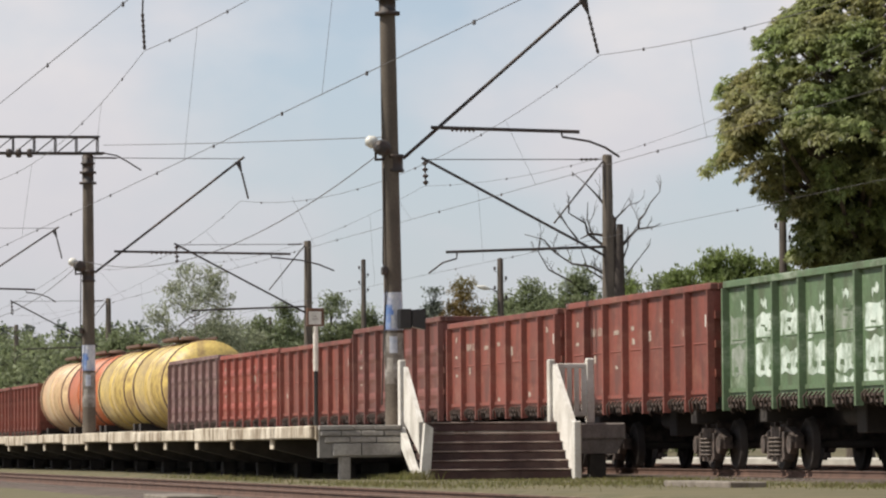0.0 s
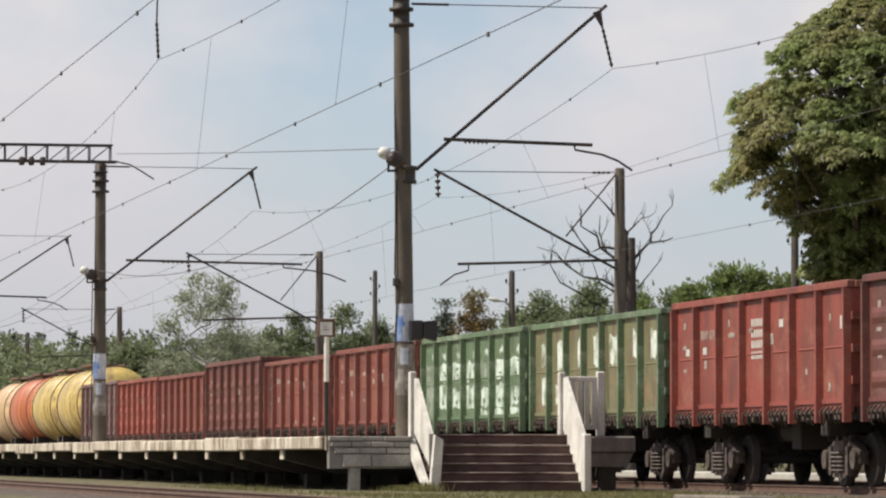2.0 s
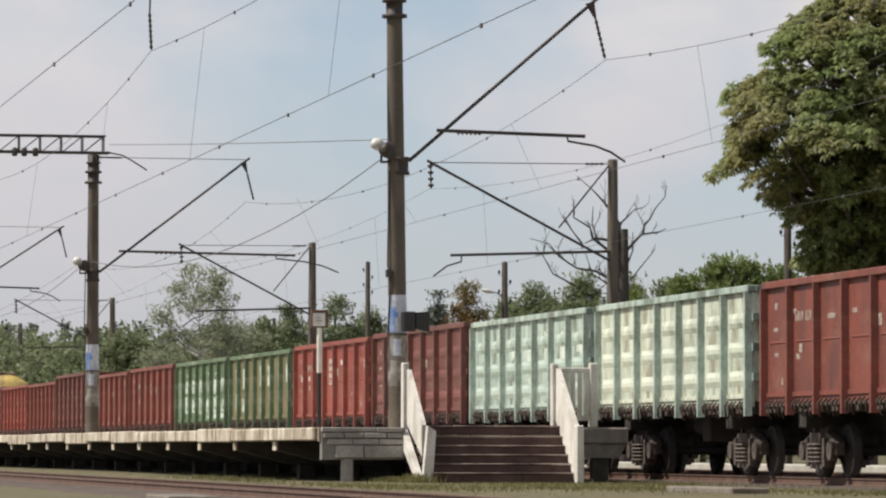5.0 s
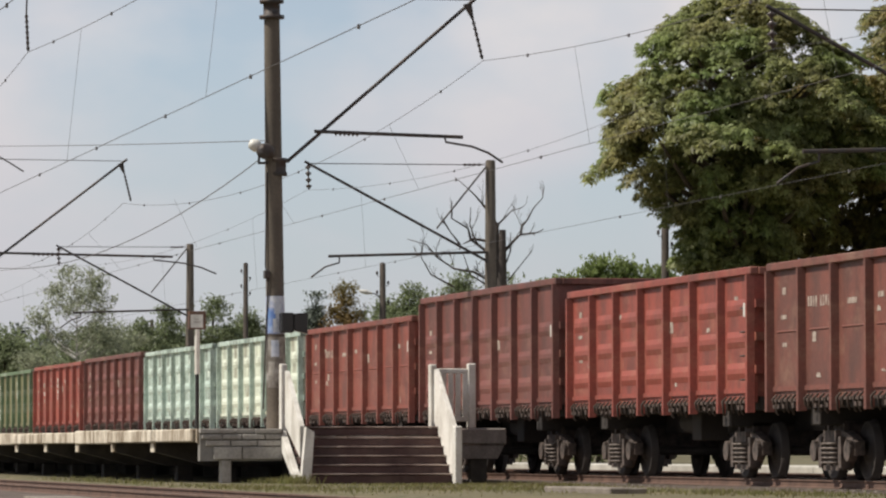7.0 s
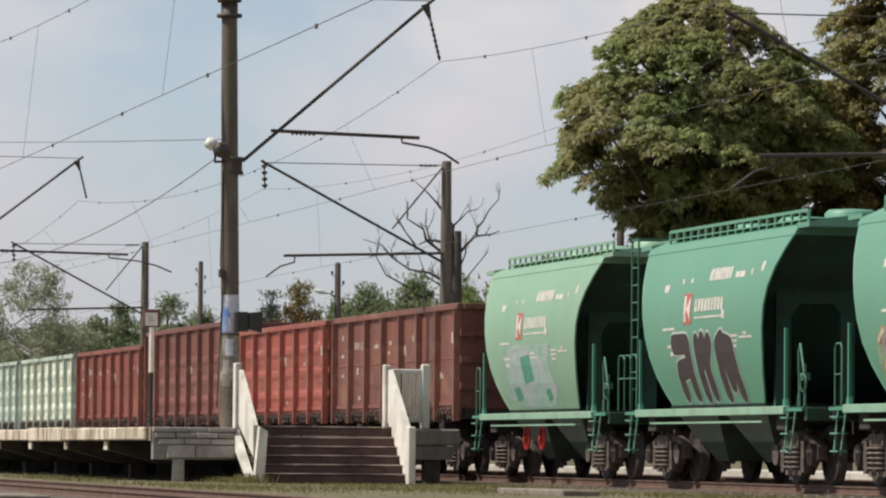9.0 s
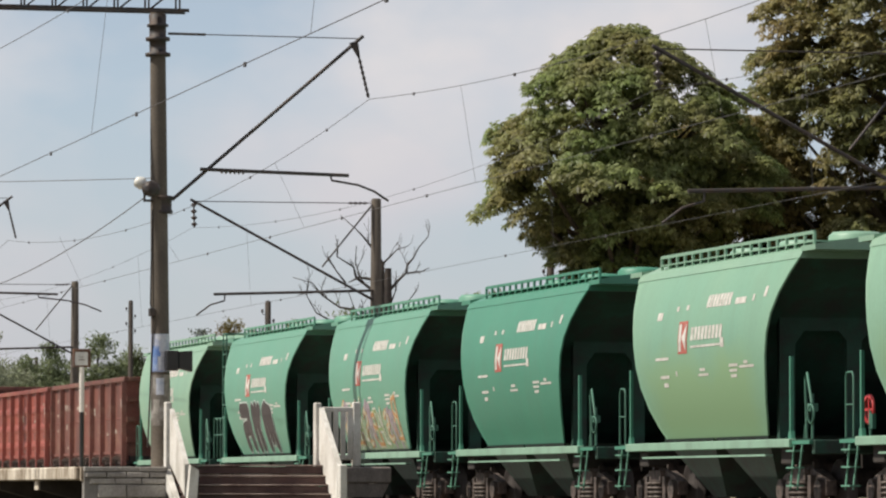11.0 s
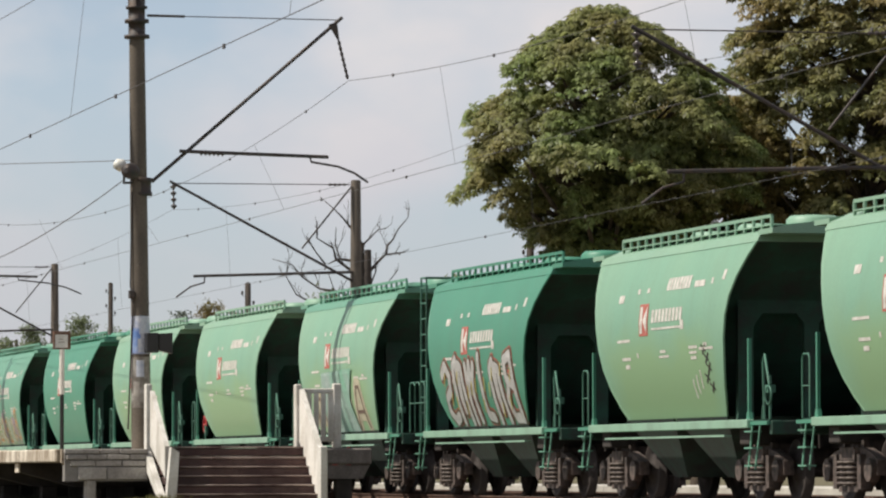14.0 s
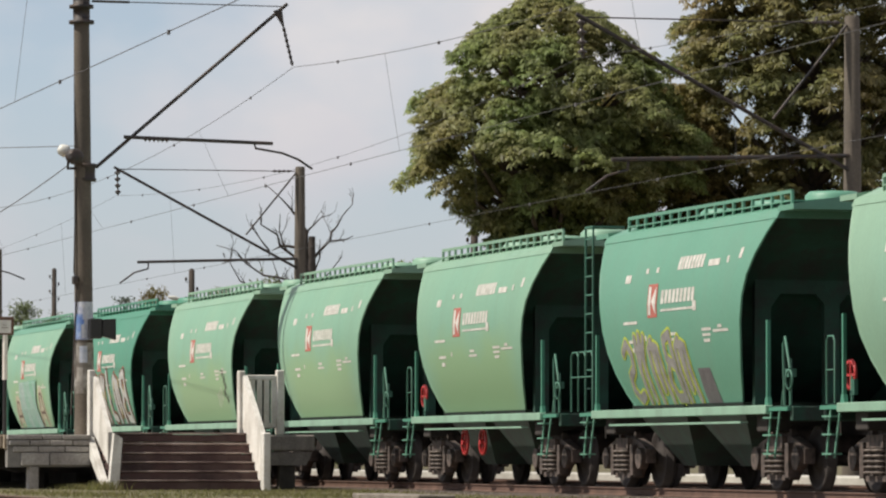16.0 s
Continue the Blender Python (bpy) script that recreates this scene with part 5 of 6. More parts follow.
def wagon_paint(name, base, other, stain, amount=0.6, rough=0.6, scuff=None):
    return mat(name, base, other, rough, 0.0, scale=0.8, fine=14, bump=0.2, stain=stain, stain_amount=amount, streak=True, scuff=scuff)


RED = wagon_paint("oxide_red_paint", (0.215, 0.054, 0.036), (0.15, 0.042, 0.03), (0.068, 0.031, 0.024), scuff=(0.235, 0.098, 0.066))
RED_B = wagon_paint("bright_red_paint", (0.285, 0.063, 0.043), (0.205, 0.050, 0.037), (0.088, 0.036, 0.028), scuff=(0.30, 0.125, 0.08))
RED_D = wagon_paint("brown_red_paint", (0.165, 0.049, 0.038), (0.11, 0.039, 0.031), (0.055, 0.029, 0.024), scuff=(0.205, 0.10, 0.072))
RUSTY = wagon_paint("weathered_rust_red_paint", (0.18, 0.058, 0.041), (0.125, 0.046, 0.034), (0.066, 0.034, 0.027), scuff=(0.215, 0.115, 0.078))
PLUM = wagon_paint("dull_plum_paint", (0.15, 0.075, 0.07), (0.11, 0.06, 0.058), (0.24, 0.17, 0.15), scuff=(0.26, 0.19, 0.17))
GREEN = wagon_paint("wagon_green_paint", (0.105, 0.165, 0.085), (0.085, 0.14, 0.07), (0.07, 0.085, 0.045), 0.8, scuff=(0.30, 0.35, 0.27))
OLIVE = wagon_paint("olive_paint", (0.16, 0.16, 0.08), (0.13, 0.13, 0.06), (0.11, 0.075, 0.04), 0.85, scuff=(0.26, 0.15, 0.085))
MINT = wagon_paint("pale_blue_green_paint", (0.44, 0.53, 0.47), (0.32, 0.41, 0.36), (0.12, 0.13, 0.105), 0.95, scuff=(0.16, 0.215, 0.18))
PALE = wagon_paint("pale_green_paint", (0.60, 0.64, 0.53), (0.46, 0.52, 0.43), (0.20, 0.18, 0.12), 0.9, scuff=(0.30, 0.34, 0.26))
YELLOW = mat("tank_yellow_paint", (0.64, 0.48, 0.14), (0.54, 0.40, 0.13), 0.5, scale=0.5, fine=10, stain=(0.22, 0.14, 0.07), stain_amount=0.8, scuff=(0.30, 0.20, 0.10))
ORANGE = mat("tank_orange_paint", (0.52, 0.15, 0.055), (0.42, 0.11, 0.05), 0.5, scale=0.35, fine=10, stain=(0.25, 0.12, 0.06), stain_amount=0.5)

CREAM = mat("tank_cream_paint", (0.60, 0.47, 0.28), (0.55, 0.33, 0.17), 0.5, scale=0.4, fine=10, stain=(0.25, 0.14, 0.08), stain_amount=0.5)


def mat_hop(name, base, other, stain, amount, rough):
    return mat(name, base, other, rough, 0.0, scale=0.35, fine=16, bump=0.04, stain=stain, stain_amount=amount, streak=True, grain=0.1)


HG = {"a": mat_hop("hopper_green_paint", (0.115, 0.285, 0.20), (0.10, 0.26, 0.18), (0.13, 0.25, 0.18), 0.35, 0.5),
      "b": mat_hop("hopper_sunbleached_paint", (0.195, 0.345, 0.25), (0.22, 0.35, 0.24), (0.18, 0.29, 0.205), 0.4, 0.5),
      "c": mat_hop("hopper_deep_green_paint", (0.060, 0.23, 0.15), (0.050, 0.205, 0.135), (0.07, 0.19, 0.13), 0.35, 0.5)}
# sill green made paler than the body: caught sunlight put into the paint
SILL = mat_hop("sunlit_sill_green_paint", (0.25, 0.40, 0.30), (0.21, 0.36, 0.26), (0.16, 0.24, 0.18), 0.6, 0.6)
LADDER = mat_hop("ladder_green_paint", (0.055, 0.175, 0.12), (0.042, 0.14, 0.095), (0.06, 0.11, 0.08), 0.4, 0.6)
TRIM = {"olive_paint": GREEN, "pale_green_paint": MINT}
BACK, PITCH, HOP_BACK = 76.55, 13.92, 76.84     # coupling between the last open wagon and the first hopper at 8 s
GON = [("oxide-red open wagon, scuffed, with small cream plate", RUSTY, 3.68, "plain", 3),
       ("bright brick-red open wagon with pressed panels", RED_B, 3.68, "press", 11),
       ("tall dark oxide-red open wagon with pressed panels", RED_D, 4.0, "press", 3),
       ("oxide-red open wagon with white lettering", RED, 3.66, "plain", 3),
       ("pale green open wagon, rust-flecked", PALE, 3.66, "press", 0),
       ("faded blue-green open wagon with scraped paint", MINT, 3.66, "press", 4),
       ("brown-red open wagon with pressed panels", RED_D, 3.72, "press", 2),
       ("bright red open wagon with white lettering", RED_B, 3.68, "plain", 19),
       ("olive-green open wagon with white overpainted patches", OLIVE, 3.64, "plain", 4),
       ("green open wagon with chalky white patches", GREEN, 3.66, "plain", 4),
       ("oxide-red open wagon with long ribs", RED, 3.68, "plain", 3),
       ("oxide-red open wagon, faded", RED, 3.62, "plain", 3),
       ("tall oxide-red open wagon with pressed panels", RED_D, 3.85, "press", 2),
       ("brick-red open wagon with cream plate", RED, 3.62, "plain", 1),
       ("red open wagon flecked with white", RED_B, 3.66, "press", 2),
       ("dull plum-brown open wagon", PLUM, 3.74, "press", 0)]
for i, (label, paint, top, kind, marks) in enumerate(GON):
    gondola(BACK + PITCH * (i + 0.5) - 0.5 * max(0, i - 12), label, paint, top, kind, i, marks)
Y = BACK + PITCH * 16 - 1.7
for i, (label, paint) in enumerate([("yellow tank wagon with rusty straps", YELLOW), ("yellow tank wagon, dusty", YELLOW), ("orange tank wagon, faded to cream", ORANGE), ("dusty cream-coloured tank wagon", CREAM)]):
    tank(Y + 11.7 * (i + 0.5), label, paint)
for i in range(5):
    gondola(Y + 46.8 + PITCH * (i + 0.5), "oxide-red open wagon ahead of the tank wagons", RED, 3.68, "plain", 40 + i, 0)
HOPPERS = [("faded green covered hopper wagon with dull patches", "b", "patches"),
           ("green covered hopper wagon with black block graffiti", "a", "black"),
           ("green covered hopper wagon with many-coloured graffiti", "a", "colour"),
           ("clean deep green covered hopper wagon", "c", ""),
           ("sun-bleached green covered hopper wagon", "b", ""),
           ("green covered hopper wagon, lower half faded", "b", ""),
           ("green covered hopper wagon with brown scrawls half painted over", "a", "brown"),
           ("deep green covered hopper wagon with silver graffiti", "c", "silver"),
           ("green covered hopper wagon with small white scrawl", "b", "scrawl"),
           ("dusty green covered hopper wagon", "b", ""),
           ("dusty green covered hopper wagon with red handwheels", "b", ""),
           ("green covered hopper wagon with yellow graffiti", "a", "yellow"),
           ("pale green covered hopper wagon", "b", ""),
           ("green covered hopper wagon at the tail", "a", "")]
for i, (label, p, g) in enumerate(HOPPERS):
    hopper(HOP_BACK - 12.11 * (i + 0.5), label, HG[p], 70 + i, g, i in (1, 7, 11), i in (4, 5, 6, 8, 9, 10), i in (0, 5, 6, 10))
# ---- trees and shrubs ----
L_CHEST = mat("chestnut_leaves", (0.205, 0.27, 0.093), (0.275, 0.255, 0.108), 0.5, scale=0.35, fine=4, bump=0, vary=0.45, island=True, translucent=0.58)
L_CHEST3 = mat("yellowing_chestnut_leaves", (0.24, 0.245, 0.085), (0.29, 0.22, 0.085), 0.5, scale=0.35, fine=4, bump=0, vary=0.45, island=True, translucent=0.5)
L_CHEST2 = mat("darker_chestnut_leaves", (0.18, 0.20, 0.075), (0.25, 0.195, 0.075), 0.5, scale=0.35, fine=4, bump=0, vary=0.45, island=True, translucent=0.5)
L_BIRCH = mat("birch_leaves", (0.32, 0.34, 0.24), (0.24, 0.27, 0.17), 0.6, scale=0.5, fine=4, bump=0, vary=0.4, island=True, translucent=0.5)
# far foliage: distance haze is mixed in as a lighter green
L_GREEN = mat("hazed_green_leaves", (0.20, 0.235, 0.12), (0.165, 0.20, 0.105), 0.6, scale=0.3, fine=4, bump=0, vary=0.4, island=True, translucent=0.5)
L_BUSH = mat("light_shrub_leaves", (0.21, 0.26, 0.085), (0.16, 0.21, 0.07), 0.6, scale=0.3, fine=4, bump=0, vary=0.4, island=True, translucent=0.5)
# needles lightened and greyed in colour to stand in for haze
L_PINE = mat("hazed_pine_needles", (0.15, 0.17, 0.135), (0.125, 0.15, 0.118), 0.7, scale=0.2, fine=3, bump=0, vary=0.35, island=True, translucent=0.15)
L_RUSTY = mat("browning_leaves", (0.26, 0.16, 0.06), (0.17, 0.16, 0.06), 0.6, scale=0.3, fine=4, bump=0, vary=0.35, island=True, translucent=0.5)
L_WEED = mat("weed_blades", (0.15, 0.165, 0.05), (0.20, 0.17, 0.08), 0.7, scale=1, fine=6, bump=0, vary=0.4, island=True, translucent=0.5)


def rosettes(centres, outs, k, length, width, rng):
    """k drooping leaflets spread like a hand round the tip of each twig."""
    n = len(centres)
    ax = outs * 0.55 + np.array([0, 0, 0.75]) + rng.normal(0, 0.28, (n, 3))
    ax /= np.linalg.norm(ax, axis=1)[:, None]
    a = np.cross(ax, np.array([0.31, 0.95, 0.02]))
    a /= np.linalg.norm(a, axis=1)[:, None]
    b = np.cross(ax, a)
    th = rng.uniform(0, 2 * np.pi, (n, 1)) + np.arange(k)[None, :] * (2 * np.pi / k) + rng.normal(0, 0.15, (n, k))
    dip = rng.uniform(0.15, 0.75, (n, k))
    d = a[:, None] * np.cos(th)[..., None] + b[:, None] * np.sin(th)[..., None] - ax[:, None] * dip[..., None] - np.array([0, 0, 0.15])
    d = d.reshape(-1, 3)
    d /= np.linalg.norm(d, axis=1)[:, None]
    axr, c = np.repeat(ax, k, 0), np.repeat(centres, k, 0)
    side = np.cross(d, axr)
    side /= np.maximum(np.linalg.norm(side, axis=1), 1e-6)[:, None]
    ln = length * np.repeat(rng.uniform(0.65, 1.2, (n, 1)), k, 0) * rng.uniform(0.8, 1.15, (n * k, 1))
    wd = width * ln / length
    return np.stack([c, c + d * ln * 0.62 + side * wd, c + d * ln - np.array([0, 0, 0.12]) * ln, c + d * ln * 0.62 - side * wd], 1).reshape(-1, 3)


def leaves(centres, outs, k, length, width, droop, rng):
    """k pointed leaves round each centre, as one big array of quads."""
    n = len(centres)
    c = np.repeat(centres, k, 0) + rng.normal(0, length * 0.25, (n * k, 3))
    o = np.repeat(outs, k, 0)
    d = rng.normal(0, 1, (n * k, 3)) + o * 0.7
    d[:, 2] -= droop
    d /= np.linalg.norm(d, axis=1)[:, None]
    up = o + rng.normal(0, 0.45, (n * k, 3)) + np.array([0, 0, 0.5])
    side = np.cross(d, up)
    side /= np.maximum(np.linalg.norm(side, axis=1), 1e-6)[:, None]
    ln = length * rng.uniform(0.6, 1.25, (n * k, 1))
    wd = width * rng.uniform(0.7, 1.2, (n * k, 1))
    v = np.stack([c, c + d * ln * 0.55 + side * wd, c + d * ln, c + d * ln * 0.55 - side * wd], 1).reshape(-1, 3)
    return v


def leaf_mesh(name, v, material):
    me = bpy.data.meshes.new(name)
    n = len(v) // 4
    me.vertices.add(len(v))
    me.vertices.foreach_set("co", v.astype(np.float32).ravel())
    me.loops.add(len(v))
    me.loops.foreach_set("vertex_index", np.arange(len(v), dtype=np.int32))
    me.polygons.add(n)
    me.polygons.foreach_set("loop_start", np.arange(0, len(v), 4, dtype=np.int32))
    me.polygons.foreach_set("loop_total", np.full(n, 4, dtype=np.int32))
    me.materials.append(material)
    me.update(calc_edges=True)
    me.validate()
    return me


def crown_points(profile, subs, sub_r, per, rng, inner=0.25, fan=False):
    """Points and outward directions on many small lobes set round a crown of given radius over height."""
    zs, rs = np.array([p[0] for p in profile]), np.array([p[1] for p in profile])
    pts, outs, lobes = [], [], []
    area = np.interp(np.linspace(zs[0], zs[-1], 50), zs, rs) + 0.4
    for i in range(subs):
        z = rng.choice(np.linspace(zs[0], zs[-1], 50), p=area / area.sum())
        a = rng.uniform(0, 2 * np.pi)
        r = max(0.0, np.interp(z, zs, rs) - sub_r * 0.75) * (rng.uniform(0.8, 1.06) if rng.random() > inner else rng.uniform(0.2, 0.8))
        r *= 1 + 0.16 * np.sin(3 * a + 1.3 * z) * np.sin(1.1 * z + 2)
        c = np.array([r * np.cos(a), r * np.sin(a), z])
        lobes.append(c)
        rr = sub_r * rng.uniform(0.7, 1.25)
        q = rng.normal(0, 1, (per, 3)) * np.array([0.62, 0.62, 0.34]) * rr
        q[:, 2] -= 0.12 * (q[:, 0] ** 2 + q[:, 1] ** 2) / rr
        if fan:
            # a flat bough that bends down towards its tip
            t, e = rr * np.sqrt(rng.uniform(0, 1, per)), rng.uniform(0, 2 * np.pi, per)
            q = np.stack([t * np.cos(e), t * np.sin(e), rng.normal(0, 0.10, per) - 0.30 * t * t / rr], 1)
            q[:, 2] -= 0.45 * (q[:, 0] * np.cos(a) + q[:, 1] * np.sin(a))
        p = c + q
        out = p - np.array([0, 0, (zs[0] + zs[-1]) * 0.45])
        d = out / np.maximum(np.linalg.norm(out, axis=1), 0.3)[:, None] * 0.8 + rng.normal(0, 0.35, (per, 3)) + np.array([0, 0, 0.35])
        d /= np.linalg.norm(d, axis=1)[:, None]
        pts.append(p)
        outs.append(d)
    return np.concatenate(pts), np.concatenate(outs), lobes


def tree(label, x, y, profile, subs, sub_r, per, k, leaf, material, seed, trunk=0.3, bark=None, droop=0.4, base=-0.05, name="tree", lean=0.0, fan=False):
    rng = np.random.default_rng(seed)
    t = thing(name, label, "tree", "", pose(x, y, 0))
    p, o, lobes = crown_points(profile, subs, sub_r, per, rng, fan=fan)
    v = rosettes(p, o, k, leaf, leaf * 0.17, rng) if fan else leaves(p, o, k, leaf, leaf * 0.2, droop, rng)
    part("crown", leaf_mesh("crown", v, material), None, t)
    s = Shape()
    zb, zt = profile[0][0], profile[-1][0]
    top = Vector((lean, 0, zb + (zt - zb) * 0.75))
    s.tube([(0, 0, base), (0.05, 0, zb * 0.5), (lean * 0.3, 0.05, zb), tuple(top)], [trunk * 1.25, trunk, trunk * 0.8, trunk * 0.15], 10)
    for c in lobes[::max(1, len(lobes) // 34)]:
        c = Vector(c)
        zj = max(zb * 0.75, min(top.z, c.z - c.xy.length * 0.7))
        a = Vector((0, 0, zj))
        mid = a.lerp(c, 0.5) + Vector((0, 0, -0.15 * (c - a).length * 0.5))
        s.tube([a, mid, c], [trunk * 0.4, trunk * 0.22, trunk * 0.06], 6)
    part("trunk", s, bark or M_BARK, t)
    return t


CHEST = [(5.2, 1.6), (7.2, 2.0), (8.6, 2.6), (9.6, 3.9), (10.5, 5.25), (11.3, 5.15), (12.2, 4.95), (13.2, 4.5), (14.1, 3.8), (15.0, 2.9), (15.9, 1.5)]
tree("broad chestnut tree in full green leaf", 42.2, 150, CHEST, 430, 0.68, 56, 7, 0.24, L_CHEST, 11, 0.4, fan=True)
tree("tall dark chestnut tree with browning leaves", 52.3, 152, [(5.5, 3.6), (8, 5.2), (11, 5.5), (14, 5.4), (15.5, 5.2), (17, 4.8), (19.5, 3.2), (21, 1.2)], 560, 0.75, 50, 7, 0.26, L_CHEST2, 12, 0.45, fan=True)
tree("browning chestnut tree behind the wagons", 47.6, 157, [(4.5, 3.2), (7, 4.5), (10, 4.6), (12.2, 3.9), (13.6, 2.4)], 400, 0.7, 46, 7, 0.25, L_CHEST3, 13, 0.3, fan=True)
tree("leafy chestnut tree at the edge of the station", 60.5, 155, [(5, 3.0), (8, 4.9), (11, 5.2), (14, 4.4), (16.5, 2.0)], 130, 1.1, 40, 5, 0.4, L_CHEST, 14, 0.4)
tree("airy pale birch tree", 34.6, 260, [(3.5, 1.8), (6, 3.3), (8.3, 2.9), (10, 1.8), (11.2, 0.5)], 95, 0.55, 34, 5, 0.2, L_BIRCH, 21, 0.09, M_BIRCHBARK, 0.9, name="birch_tree")
tree("small pale birch tree", 37.6, 265, [(3, 1.5), (5, 2.4), (7, 2.0), (8.4, 0.5)], 45, 0.6, 34, 5, 0.2, L_BIRCH, 22, 0.07, M_BIRCHBARK, 0.9, name="birch_tree")
for i, (x, y, zt, r, mt) in enumerate([(31.5, 268, 7.4, 2.4, L_GREEN), (44.2, 300, 9.0, 2.2, L_GREEN), (46.6, 306, 9.9, 2.0, L_GREEN), (48.8, 300, 10.7, 2.1, L_GREEN), (51.5, 302, 9.7, 2.0, L_GREEN),
                                       (53.4, 306, 8.6, 2.0, L_GREEN), (41.5, 300, 8.2, 2.2, L_GREEN), (39.2, 290, 8.0, 2.0, L_GREEN), (57.6, 300, 11.2, 1.9, L_RUSTY),
                                       (49.6, 240, 9.3, 2.2, L_GREEN), (51.9, 238, 9.7, 2.0, L_GREEN), (54.3, 238, 9.3, 2.2, L_GREEN), (56.8, 240, 9.2, 2.2, L_GREEN), (59.0, 245, 9.0, 2.2, L_GREEN), (50.8, 252, 8.6, 2.4, L_GREEN), (53.2, 254, 9.0, 2.4, L_GREEN), (55.8, 255, 8.8, 2.4, L_GREEN), (58.2, 256, 8.9, 2.4, L_GREEN), (61.2, 250, 8.8, 2.4, L_GREEN), (47.6, 310, 9.2, 2.4, L_GREEN), (43.0, 310, 8.6, 2.4, L_GREEN), (52.6, 312, 9.0, 2.4, L_GREEN)]):
    tree("leafy green roadside tree" if mt is L_GREEN else "young tree with rusty autumn leaves", x, y, [(2.0, r * 1.1), (zt * 0.5, r * 1.35), (zt * 0.75, r * 1.05), (zt, 0.4)], 90, 0.62, 40, 5, 0.26, mt, 30 + i, 0.14)
tree("young dark green fir tree", 55.6, 300, [(2, 2.0), (5, 1.7), (8, 1.0), (10.8, 0.15)], 60, 0.55, 44, 5, 0.28, L_PINE, 50, 0.15, droop=0.7)
tree("young dark green fir tree", 59.2, 303, [(2, 1.9), (5, 1.5), (7.5, 0.9), (9.7, 0.15)], 60, 0.55, 44, 5, 0.28, L_PINE, 51, 0.15, droop=0.7)
for i, (x, y, zt, r) in enumerate([(45.6, 190, 7.9, 1.7), (47.0, 189, 8.3, 1.6), (48.4, 190, 8.7, 1.6), (49.9, 190, 8.2, 1.6), (44.2, 193, 7.2, 1.5)]):
    tree("light green bushy shrub with upright shoots", x, y, [(0.8, r * 0.9), (zt * 0.6, r), (zt * 0.85, r * 0.75), (zt, 0.5)], 60, 0.6, 44, 5, 0.24, L_BUSH, 60 + i, 0.1, droop=-0.7, name="shrub")


def forest():
    rng = np.random.default_rng(5)
    vs = []
    for i in range(260):
        x, y = rng.uniform(-10, 170), rng.uniform(400, 470)
        h = rng.uniform(9.3, 12.0) * y / 420
        m = 110
        u = rng.uniform(0, 1, m) ** 0.7
        r = (1 - u) * rng.uniform(1.5, 2.3) + 0.15
        a = rng.uniform(0, 2 * np.pi, m)
        p = np.stack([x + r * np.cos(a), y + r * np.sin(a), 1.0 + u * (h - 1.0)], 1)
        o = np.stack([np.cos(a), np.sin(a), 0.2 * np.ones(m)], 1)
        vs.append(leaves(p, o, 6, 0.6, 0.15, 0.35, rng))
    ws = []
    for i in range(120):
        x, y = rng.uniform(28, 92), rng.uniform(312, 385)
        h = rng.uniform(6.8, 9.6) * y / 320
        r = rng.uniform(1.8, 3.0)
        m = 150
        d = rng.normal(0, 1, (m, 3))
        d /= np.linalg.norm(d, axis=1)[:, None]
        p = np.array([x, y, h - 3.2]) + d * np.array([r, r, 3.2]) * rng.uniform(0.5, 1.05, (m, 1))
        ws.append(leaves(p, d, 6, 0.42, 0.12, 0.3, rng))
    whole("far_thicket", leaf_mesh("far_thicket", np.concatenate(ws), L_GREEN), None, "green thicket of far trees, paled for haze", "woods", kind="stuff")
    whole("far_woods", leaf_mesh("far_woods", np.concatenate(vs), L_PINE), None, "mixed pine woods along the horizon, greyed for haze", "woods", kind="stuff")


